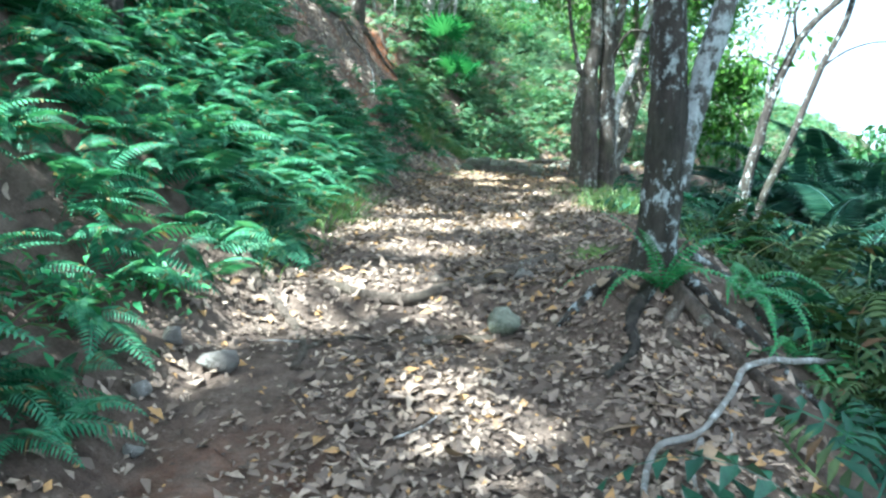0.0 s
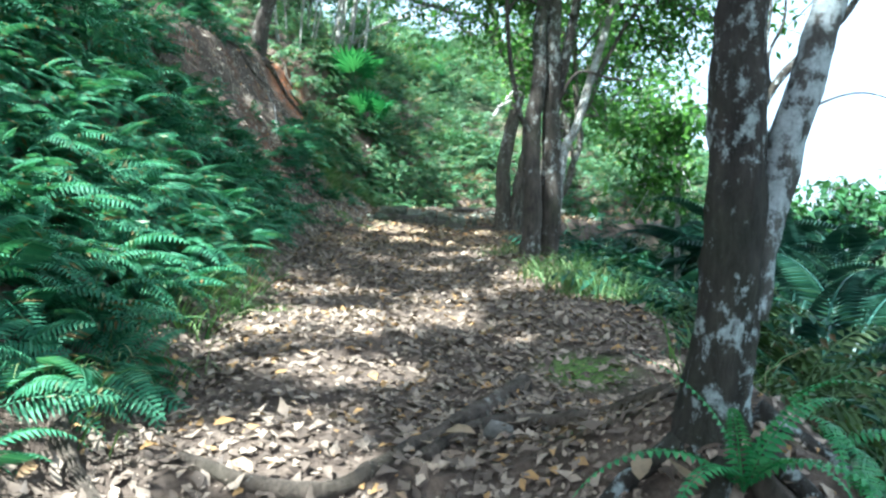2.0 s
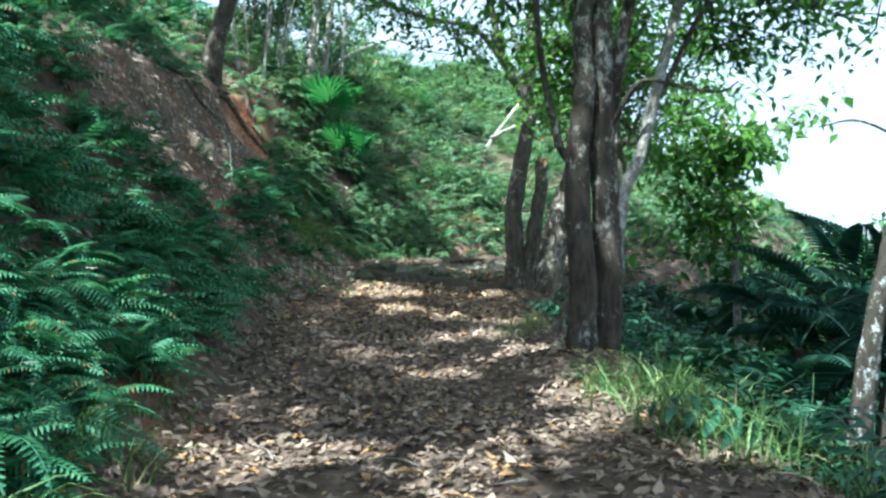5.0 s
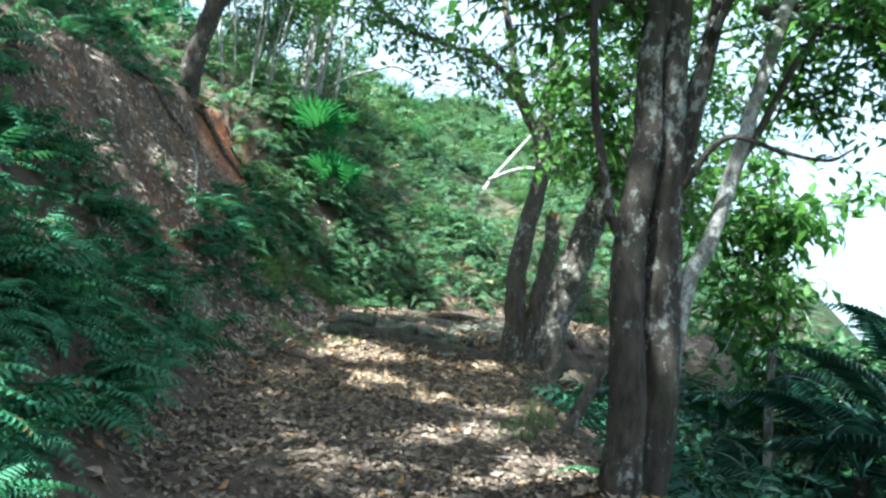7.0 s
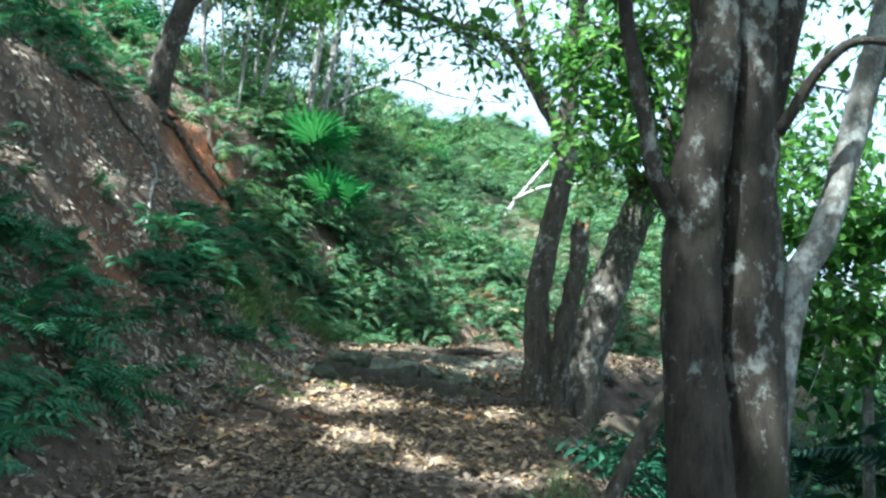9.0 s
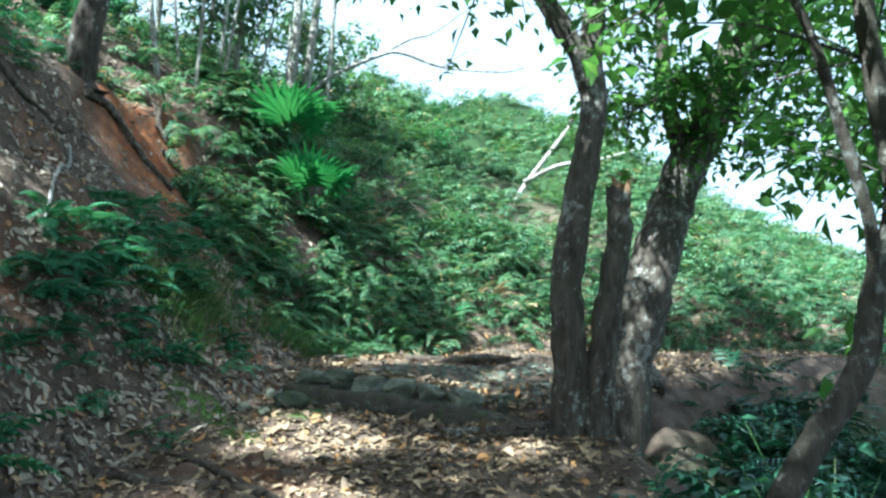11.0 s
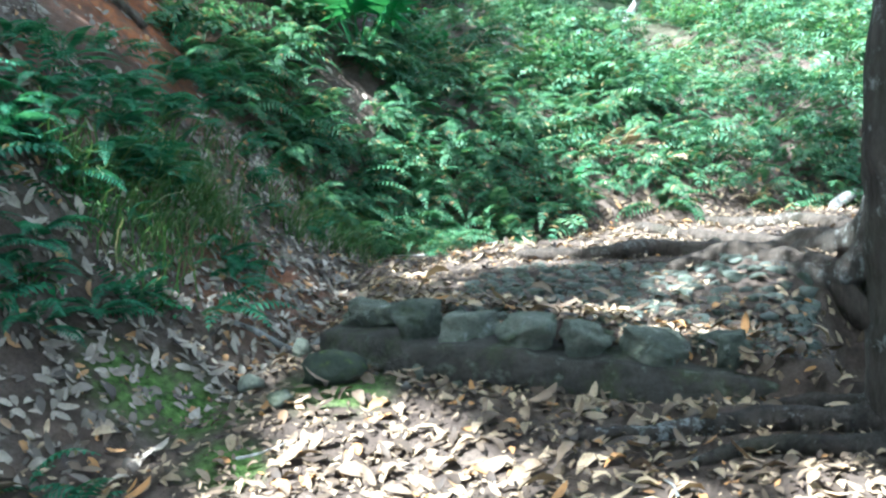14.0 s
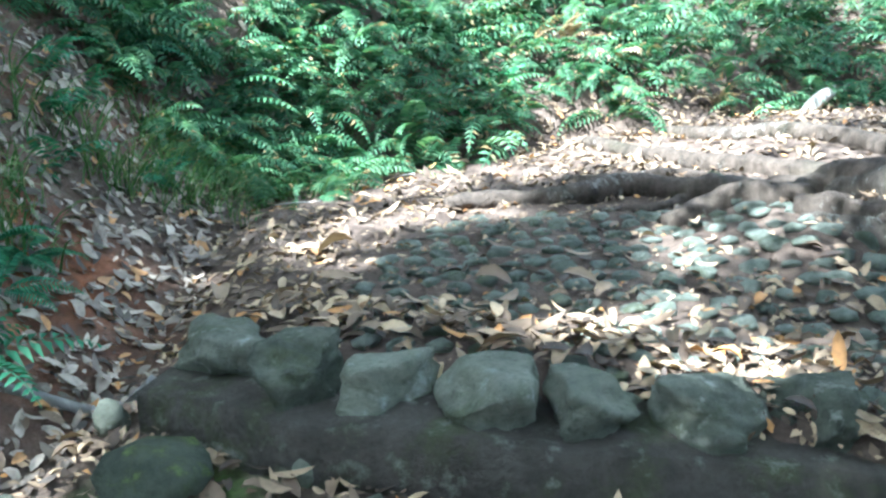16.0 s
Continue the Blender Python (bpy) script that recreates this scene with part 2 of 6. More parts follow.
def hill(x, y):
    """Height of the fern hill that closes the trail's bend."""
    foot = curve(x, (-5, 20.6), (1, 20.6), (2.8, 21.3), (5, 22.0), (9, 21.2), (16, 20.5), (40, 22))
    top = curve(x, (-30, 11), (-4, 8), (-1, 6.9), (2, 7.2), (5.4, 7.4), (8, 6.7), (10, 4.9), (13.5, 3.2), (20, 1.2), (40, -3))
    e = y - foot
    rise = curve(e, (0, 0), (0.5, 0.07), (2, 0.2), (7, 0.45), (14, 1.0), (19, 1.04), (30, 0.8), (90, -0.6), (400, -1.4))
    return rise * np.maximum(top, 0.6)


def drop(d):
    """Depth of the slope below the path, d metres out from its edge."""
    return curve(d, (0, 0), (0.4, 0.14), (1.2, 0.75), (3, 2.0), (7, 4.2), (20, 9), (60, 13), (4000, 30))


STEP_L, STEP_R = (0.46, 17.2), (2.3, 16.42)


def behind_step(x, y):
    """Metres behind the front line of the stone step."""
    ux, uy = STEP_R[0] - STEP_L[0], STEP_R[1] - STEP_L[1]
    n = (ux * ux + uy * uy) ** 0.5
    return ((y - STEP_L[1]) * ux - (x - STEP_L[0]) * uy) / n


def height(x, y):
    """The ground's height, a smooth sheet."""
    x, y = np.asarray(x, float), np.asarray(y, float)
    b = bank(np.maximum(left_edge(y) - x, 0), y)
    h = hill(x, y) * np.clip((y - 19) / 2, 0, 1)
    top = np.maximum(b, h) + 0.3 * np.clip(np.minimum(b, h), -1, 2)
    z = path_height(np.minimum(y, 60)) + top - drop(np.maximum(x - right_edge(y), 0))
    near = np.clip(1 - np.maximum(np.abs(x) - 12, np.abs(y - 12) - 22) / 20, 0, 1)
    rough = np.clip(0.35 + b, 0.35, 1.2)
    z = z + near * rough * (0.10 * vnoise(x * 0.9, y * 0.9, 3) + 0.045 * vnoise(x * 2.7, y * 2.7, 5)) + near * np.clip(b, 0, 1) * 0.07 * vnoise(x * 3.4, y * 3.4, 6)
    knolls = near * np.clip((y - 22.5) / 2, 0, 1)
    z = z + knolls * (0.3 * vnoise(x * 0.7, y * 0.7, 11) + 0.22 * vnoise(x * 1.6, y * 1.6, 12))
    # earth heaped round the feet of the trees beside the path
    for tx, ty, up, wide in ((1.45, 4.42, 0.38, 0.52), (1.8, 7.2, 0.16, 0.9), (1.95, 10.3, 0.2, 0.6), (2.7, 15.9, 0.12, 0.6), (3.25, 18.0, 0.22, 0.5)):
        z = z + up * np.exp(-((x - tx) ** 2 + (y - ty) ** 2) / wide ** 2)
    # the raised stone platform behind the step
    w = behind_step(x, y)
    z = z + 0.15 * np.clip(w / 0.08, 0, 1) * np.clip((20.4 - y) / 3, 0, 1) * np.clip((x - 0.25) / 0.3, 0, 1) * np.clip((3.1 - x) / 0.3, 0, 1)
    # the trodden ground falls towards the gully in front of and beside the step
    z = z - 0.13 * np.clip((x - 1.3) / 1.2, 0, 1) * np.clip((y - 15.4) / 0.8, 0, 1) * np.clip((17.7 - y) / 0.6, 0, 1) * np.clip((4.2 - x) / 0.6, 0, 1)
    z = z - 0.42 * np.clip((x - 2.64 - 0.42 * (y - 16.5)) / 0.1, 0, 1) * np.clip((y - 16.3) / 0.25, 0, 1) * np.clip((17.75 - y) / 0.4, 0, 1) * np.clip((3.9 - x) / 0.3, 0, 1)
    return z


def height_fine(x, y):
    z = height(x, y)
    near = np.clip(1 - np.maximum(np.abs(np.asarray(x) - 1) - 6, np.abs(np.asarray(y) - 11) - 13) / 3, 0, 1)
    return z + near * np.where(left_edge(np.asarray(y)) - x > 0.3, 0.45, 1.0) * (0.022 * vnoise(x * 7, y * 7, 8) + 0.012 * vnoise(x * 17, y * 17, 9))


def ground_at(x, y):
    return float(height_fine(np.array([x]), np.array([y]))[0])
# ---- mesh helpers ----
rng = np.random.default_rng(7)


def tri_mesh(name, V, F, mat, smooth=False):
    """A mesh from arrays of corners and triangles."""
    me = bpy.data.meshes.new(name)
    V, F = np.asarray(V, np.float32), np.asarray(F, np.int32)
    me.vertices.add(len(V))
    me.vertices.foreach_set("co", V.ravel())
    me.loops.add(F.size)
    me.loops.foreach_set("vertex_index", F.ravel())
    me.polygons.add(len(F))
    me.polygons.foreach_set("loop_start", np.arange(len(F), dtype=np.int32) * 3)
    if smooth:
        me.polygons.foreach_set("use_smooth", np.ones(len(F), bool))
    me.update(calc_edges=True)
    me.materials.append(mat)
    return me


def thing(name, label, category, group="", kind="", at=(0, 0, 0)):
    """An empty that stands for a whole thing."""
    ob = new(name)
    ob.location = at
    return tagged(ob, label, category, group, kind)


def hang(name, me, parent, label="", kind=""):
    """A mesh laid under a thing as one of its parts; the mesh is in world places."""
    ob = new(name, me)
    ob.parent = parent
    ob.location = tuple(-c for c in parent.location) if parent.parent is None else (0, 0, 0)
    return tagged(ob, label, kind=kind)


def join(*pieces):
    """Several (corners, triangles) pairs as one."""
    V, F, n = [], [], 0
    for v, f in pieces:
        V.append(np.asarray(v, float))
        F.append(np.asarray(f, int) + n)
        n += len(v)
    return np.concatenate(V), np.concatenate(F)


def smooth_line(points, per=6):
    """A rounded line through the points."""
    P = np.asarray(points, float)
    if len(P) < 3:
        s = np.linspace(0, 1, per + 1)[:, None]
        return P[0] * (1 - s) + P[-1] * s
    Q = np.vstack([2 * P[0] - P[1], P, 2 * P[-1] - P[-2]])
    out = []
    for i in range(1, len(Q) - 2):
        for u in np.arange(per) / per:
            a, b, c, d = Q[i - 1], Q[i], Q[i + 1], Q[i + 2]
            out.append(0.5 * (2 * b + (c - a) * u + (2 * a - 5 * b + 4 * c - d) * u * u + (3 * b - a - 3 * c + d) * u ** 3))
    return np.array(out + [P[-1]])


def tube(points, r0, r1, sides=10, per=6, flare=0.0, knobs=0.08, seed=0, ragged=0.0):
    """A tapered, slightly knobbly limb along a rounded line. Returns corners and triangles."""
    L = smooth_line(points, per)
    n = len(L)
    T = np.gradient(L, axis=0)
    T /= np.linalg.norm(T, axis=1)[:, None] + 1e-9
    side = np.cross(T[0], (0.31, 0.95, 0.05))
    s = np.linspace(0, 1, n)
    r = r0 + (r1 - r0) * s ** 0.85 + flare * np.exp(-s * n / 2.2)
    V = np.empty((n, sides, 3))
    ang = np.arange(sides) * 2 * np.pi / sides
    for i in range(n):
        side = side - T[i] * side.dot(T[i])
        side /= np.linalg.norm(side) + 1e-9
        up = np.cross(T[i], side)
        k = 1 + knobs * vnoise(ang * 1.3 + seed * 5.1, np.full(sides, i * 0.55 + seed), 21) + 0.5 * knobs * vnoise(ang * 3.1, np.full(sides, i * 1.3 + seed), 22)
        if flare:
            k = k + 0.35 * np.exp(-s[i] * n / 2.0) * np.sin(ang * 4 + seed)
        V[i] = L[i] + (r[i] * k)[:, None] * (np.cos(ang)[:, None] * side + np.sin(ang)[:, None] * up)
    if ragged:
        V[-1] += T[-1] * (ragged * (rng.random(sides)[:, None] - 0.3))
    a = np.arange(sides)
    b = (a + 1) % sides
    F = []
    for i in range(n - 1):
        o, p = i * sides, (i + 1) * sides
        F += list(zip(o + a, o + b, p + b)) + list(zip(o + a, p + b, p + a))
    V = V.reshape(-1, 3)
    V = np.vstack([V, L[0], L[-1]])
    m = len(V)
    F += list(zip(b, a, np.full(sides, m - 2))) + list(zip((n - 1) * sides + a, (n - 1) * sides + b, np.full(sides, m - 1)))
    return V, np.array(F)


def poses(pos, az, pitch, roll, scale):
    """Matrices (n, 3, 4) that turn a piece about its own length, lift it by pitch, swing it by az and carry it to pos."""
    pos = np.asarray(pos, float)
    ca, sa, cp, sp, cr, sr = np.cos(az), np.sin(az), np.cos(pitch), np.sin(pitch), np.cos(roll), np.sin(roll)
    M = np.empty((len(pos), 3, 4))
    M[:, :, 0] = np.stack([ca * cp, sa * cp, sp], 1)
    M[:, :, 1] = np.stack([-sa * cr - ca * sp * sr, ca * cr - sa * sp * sr, cp * sr], 1)
    M[:, :, 2] = np.stack([sa * sr - ca * sp * cr, -ca * sr - sa * sp * cr, cp * cr], 1)
    M[:, :, :3] *= np.asarray(scale, float).reshape(-1, 1, 1)
    M[:, :, 3] = pos
    return M


def scatter(templates, M, pick=None):
    """Copies of the templates at the matrices, as one pile of corners and triangles."""
    pick = rng.integers(0, len(templates), len(M)) if pick is None else pick
    V, F, n = [], [], 0
    for k, (tv, tf) in enumerate(templates):
        m = M[pick == k]
        if not len(m):
            continue
        v = np.einsum("nij,vj->nvi", m[:, :, :3], tv) + m[:, None, :, 3]
        f = tf[None] + (np.arange(len(m)) * len(tv))[:, None, None] + n
        V.append(v.reshape(-1, 3))
        F.append(f.reshape(-1, 3))
        n += len(m) * len(tv)
    return np.concatenate(V), np.concatenate(F)


def leaf_shape(length=1.0, width=0.45, fold=0.12, curl=0.1):
    """One leaf along x, folded along its rib and curled at the tip."""
    xs = (0.0, 0.2, 0.5, 0.8, 1.0)
    c = [(x * length, 0, -curl * length * (x - 0.3) ** 2) for x in xs]
    V = [c[0]]
    for w, p in zip((0.68, 1.0, 0.72), c[1:4]):
        V += [(p[0], w * width / 2, p[2] + fold * w * length), p, (p[0], -w * width / 2, p[2] + fold * w * length)]
    V.append(c[4])
    F = [(0, 2, 1), (0, 3, 2), (7, 8, 10), (8, 9, 10)]
    for o in (1, 4):
        F += [(o, o + 1, o + 4), (o, o + 4, o + 3), (o + 1, o + 2, o + 5), (o + 1, o + 5, o + 4)]
    return np.array(V, float), np.array(F)


def rachis(length, lift, fall, n):
    """The bent midrib of a frond: rising at lift degrees and falling off to fall degrees."""
    e = np.radians(np.linspace(lift, fall, n))
    step = length / (n - 1)
    x = np.concatenate([[0], np.cumsum(np.cos(e[:-1])) * step])
    z = np.concatenate([[0], np.cumsum(np.sin(e[:-1])) * step])
    return np.stack([x, np.zeros(n), z], 1), e


def frond(length=0.8, pairs=18, reach=0.17, blade=0.030, lift=50, fall=-35, bare=0.12, lobes=0, sweep=0.35, peak=0.3, droop=0.25):
    """A fern or palm frond along x. lobes: teeth on each leaflet, 0 for plain ones."""
    L, e = rachis(length, lift, fall, pairs + 1)
    V, F = [], []

    def add(v, f):
        F.extend((np.array(f) + len(V)).tolist())
        V.extend(np.asarray(v).tolist())

    w = 0.0045 * (length / 0.8)
    for i in range(pairs):
        p, q = L[i], L[i + 1]
        add([p + (0, w, 0), p - (0, w, 0), q - (0, w, 0), q + (0, w, 0)], [(0, 1, 2), (0, 2, 3)])
    for i in range(1, pairs + 1):
        s = i / pairs
        if s < bare:
            continue
        u = (s - bare) / (1 - bare)
        size = reach * ((u / peak) ** 0.45 if u < peak else ((1 - u) / (1 - peak)) ** 0.8 * 0.97 + 0.03)
        t = np.array([np.cos(e[i]), 0, np.sin(e[i])])
        up = np.array([-np.sin(e[i]), 0, np.cos(e[i])])
        for sign in (1, -1):
            out = np.array([0, sign, 0]) + t * sweep
            out /= np.linalg.norm(out)
            b = blade * (0.6 + 0.4 * size / reach)
            base = L[i]
            if not lobes:
                mid = base + out * size * 0.45 + up * size * 0.06
                tip = base + out * size - up * size * droop
                add([base, mid + t * b, tip, mid - t * b], [(0, 1, 2), (0, 2, 3)])
            else:
                k = lobes * 2 + 1
                v = []
                for j in range(k):
                    r = j / (k - 1)
                    c = base + out * size * r - up * size * droop * r * r
                    h = b * (1.15 if j % 2 else 0.45) * (1 - r) ** 0.6 + 0.0008
                    v += [c + t * h, c - t * h]
                f = []
                for j in range(k - 1):
                    o = 2 * j
                    f += [(o, o + 1, o + 3), (o, o + 3, o + 2)]
                add(v, f)
    return np.array(V), np.array(F)


def blade(length=0.4, width=0.006, lift=70, fall=-40, n=5):
    L, e = rachis(length, lift, fall, n)
    V, F = [], []
    for i in range(n):
        w = width * (1 - (i / (n - 1)) ** 1.5) + 0.0006
        V += [L[i] + (0, w, 0), L[i] - (0, w, 0)]
    for i in range(n - 1):
        o = 2 * i
        F += [(o, o + 1, o + 3), (o, o + 3, o + 2)]
    return np.array(V), np.array(F)


def boulder(seed, squash=(1, 1, 1), rough=0.16, level=2, flat=0.0, boxy=1.0):
    """A worn stone, about one metre across, with broken faces."""
    bm = bmesh.new()
    bmesh.ops.create_icosphere(bm, subdivisions=level, radius=0.5)
    r = random.Random(seed)
    cuts = [(Vector((r.gauss(0, 1), r.gauss(0, 1), r.gauss(0, 0.7))).normalized(), r.uniform(0.25, 0.39)) for _ in range(12)]
    for v in bm.verts:
        v.co = Vector([math.copysign(0.5 * abs(2 * c) ** boxy, c) for c in v.co])
        for nrm, lim in cuts:
            over = v.co.dot(nrm) - lim
            if over > 0:
                v.co -= nrm * over * 0.96
        v.co += v.co.normalized() * (noise.noise(v.co * 3.1 + Vector((seed * 3.7, 0, 0))) * rough * 0.6 + noise.noise(v.co * 8 + Vector((0, seed, 0))) * rough * 0.35)
        if flat and v.co.z > 0.5 - flat:
            v.co.z = 0.5 - flat + (v.co.z - 0.5 + flat) * 0.2
        v.co = Vector((v.co.x * squash[0], v.co.y * squash[1], v.co.z * squash[2]))
    return bm


def stone_mesh(name, seed, squash, mat, level=2, rough=0.16, flat=0.0, boxy=1.0):
    bm = boulder(seed, squash, rough, level, flat, boxy)
    me = bpy.data.meshes.new(name)
    bm.to_mesh(me)
    bm.free()
    me.polygons.foreach_set("use_smooth", np.ones(len(me.polygons), bool))
    me.materials.append(mat)
    return me


# ---- the ground ----
def axis_steps(lo, hi, step, far):
    mid = np.arange(lo, hi + step / 2, step)
    grow = step * 1.22 ** np.arange(1, 60)
    out = np.cumsum(grow)
    out = out[out < far]
    return np.concatenate([lo - out[::-1], mid, hi + out])


def build_ground():
    gx, gy = axis_steps(-5.5, 7.5, 0.065, 2600), axis_steps(-1.5, 24, 0.075, 2600)
    X, Y = np.meshgrid(gx, gy)
    Z = height_fine(X, Y)
    V = np.stack([X, Y, Z], -1).reshape(-1, 3)
    w, h = len(gx), len(gy)
    i = (np.arange(h - 1)[:, None] * w + np.arange(w - 1)).ravel()
    F = np.concatenate([np.stack([i, i + 1, i + w + 1], 1), np.stack([i, i + w + 1, i + w], 1)])
    me = tri_mesh("ground", V, F, EARTH, smooth=True)
    x, y = V[:, 0], V[:, 1]
    d = left_edge(y) - x
    bare = np.clip((y - 14.2) / 1.2, 0, 1) * np.clip((21.2 - y) / 0.8, 0, 1)
    clay = np.exp(-(((x + 1.55) / 0.75) ** 2 + ((y - 19.6) / 1.1) ** 2) ** 2) + 0.3 * np.exp(-(((x + 1.55) / 0.35) ** 2 + ((y - 15.6) / 0.5) ** 2) ** 2)
    clay = np.maximum(clay, 0.22 * bare * np.clip((d - 0.1) / 0.3, 0, 1) * np.clip((2.6 - d) / 0.3, 0, 1) * (vnoise(x * 1.7, y * 1.7, 31) > 0.1))
    for cx, cy, cr, k in ((-0.6, 2.8, 0.35, 0.25), (0.4, 15.1, 0.4, 0.4), (-0.15, 17.9, 0.4, 0.8), (-0.1, 17.3, 0.25, 0.5), (-0.9, 9, 0.5, 0.3)):
        clay = np.maximum(clay, k * np.exp(-((x - cx) ** 2 + (y - cy) ** 2) / cr ** 2))
    moss = np.zeros_like(x)
    for cx, cy, cr in ((-0.05, 16.42, 0.2), (-0.28, 16.36, 0.18), (0.52, 16.66, 0.24), (1.35, 6.0, 0.25), (1.1, 4.9, 0.2), (-0.7, 7.6, 0.3), (0.2, 16.0, 0.15)):
        moss = np.maximum(moss, np.exp(-(((x - cx) ** 2 + (y - cy) ** 2) / cr ** 2) ** 2))
    wild = np.clip((np.maximum(np.abs(x - 1) - 9, np.abs(y - 10) - 16)) / 4, 0, 1)
    wild = np.maximum(wild, 0.8 * np.clip((x - right_edge(y) - 0.6) / 0.8, 0, 1))
    for key, val in (("clay", clay), ("moss", moss), ("wild", wild)):
        me.attributes.new(key, "FLOAT", "POINT").data.foreach_set("value", val.astype(np.float32))
    tagged(new("ground", me), "brown earth trail between a red clay bank and a falling slope", "ground", kind="structure")


build_ground()

# ---- trees ----
def small_leaf(width, fold, curl):
    return np.array([(0, 0, 0), (0.45, width / 2, fold), (0.45, 0, 0), (0.45, -width / 2, fold), (1, 0, -curl)]), np.array([(0, 2, 1), (0, 3, 2), (1, 2, 4), (2, 3, 4)])


LEAVES = [small_leaf(0.46, 0.06, 0.15), small_leaf(0.52, 0.1, 0.05), small_leaf(0.4, 0.03, 0.3)]


# where the sun finds gaps in the crowns and reaches the ground: x, y, radius
FLECKS = ((0.32, 2.86, 0.13), (0.62, 3.22, 0.12), (0.18, 3.45, 0.09), (-0.12, 4.78, 0.16), (-0.47, 6.6, 0.11), (0.21, 6.76, 0.23), (0.28, 5.8, 0.15), (1.08, 6.55, 0.09), (1.63, 9.45, 0.19), (2.1, 8.3, 0.17),
          (0.15, 8.58, 0.15), (0.8, 8.4, 0.17), (-0.17, 6.07, 0.11), (0.04, 5.57, 0.12), (0.26, 7.25, 0.18), (-0.38, 6.95, 0.1), (0.4, 6.85, 0.11), (1.85, 11.73, 0.17), (1.38, 13.7, 0.14), (0.93, 14.65, 0.15),
          (0.05, 7.3, 0.08), (0.85, 7.5, 0.11), (1.45, 14.0, 0.13), (1.98, 13.38, 0.16), (0.61, 15.6, 0.12), (0.6, 16.27, 0.2), (1.0, 16.0, 0.17), (0.82, 16.1, 0.12), (1.92, 17.15, 0.18),
          (2.18, 17.0, 0.1), (3.5, 20.5, 0.35), (3.7, 18.9, 0.3), (-1.0, 3.7, 0.1), (1.2, 12.4, 0.14), (1.6, 11.2, 0.12), (-1.15, 4.0, 0.25), (-1.5, 4.8, 0.25), (2.25, 15.55, 0.08), (1.1, 10.4, 0.1), (1.7, 12.6, 0.15), (-1.0, 4.4, 0.25), (-1.25, 5.3, 0.3))


def sun_gaps(pos, size):
    """Leaf places, less those that stand in the light of the flecks."""
    keep = np.ones(len(pos), bool)
    for fx, fy, fr in FLECKS:
        h = pos[:, 2] - path_height(fy)
        dx, dy = pos[:, 0] - SUN.x / SUN.z * h - fx, pos[:, 1] - SUN.y / SUN.z * h - fy
        keep &= (dx * dx + dy * dy > (fr + 0.01 + 0.65 * size) ** 2) | (h < 1)
    return pos[keep]


def grow_crown(limbs, size, per_twig, twigs, spread, gap=0.0, seed=1):
    """Bent limbs with twigs and leaves on them. limbs: (start, end, radius). Returns limb tubes, twig tubes, leaf matrices."""
    r = np.random.default_rng(seed)
    woody, fine, pos = [], [], []
    for a, b, rad in limbs:
        a, b = np.array(a, float), np.array(b, float)
        long = np.linalg.norm(b - a)
        for attempt in range(9):  # limbs, too, stay out of the gaps that let the sun through
            end = b + r.normal(0, 0.12 * attempt, 3) * (1, 1, 0.3)
            pts = [a + (end - a) * s + r.normal(0, 0.09 * long, 3) * (0 < s) * (1, 1, 0.6) + (0, 0, 0.12 * long * math.sin(s * math.pi)) for s in (0, 0.25, 0.5, 0.75, 1)]
            L = smooth_line(pts, 8)
            if len(sun_gaps(L, 2 * rad)) == len(L):
                break
        woody.append(tube(pts, rad, rad * 0.25, 7, 4, knobs=0.12, seed=int(a[0] * 10)))
        for k in range(twigs):
            s = int(len(L) * (0.25 + 0.75 * r.random()) * 0.999)
            o = L[s]
            d = r.normal(0, 1, 3) * (1, 1, 0.55) + (0, 0, 0.15)
            d = d / np.linalg.norm(d) * spread * r.uniform(0.5, 1.2)
            if r.random() < gap:
                continue
            m = o + d * 0.5 + r.normal(0, 0.06, 3)
            e = o + d + (0, 0, -0.12 * spread)
            if len(sun_gaps(np.array([m, e]), size)) < 2:
                continue
            fine.append(tube([o, m, e], 0.008 + 0.1 * rad, 0.003, 4, 2, knobs=0))
            u = r.random(per_twig)[:, None] ** 0.7
            c = o * (1 - u) ** 2 + 2 * m * u * (1 - u) + e * u ** 2
            pos.append(c + r.normal(0, 0.09 * spread + 0.03, (per_twig, 3)))
    pos = sun_gaps(np.concatenate(pos), size)
    n = len(pos)
    M = poses(pos, r.uniform(0, 2 * np.pi, n), r.normal(-0.35, 0.45, n), r.normal(0, 0.5, n), r.uniform(0.6, 1.25, n) * size)
    return woody, fine, M


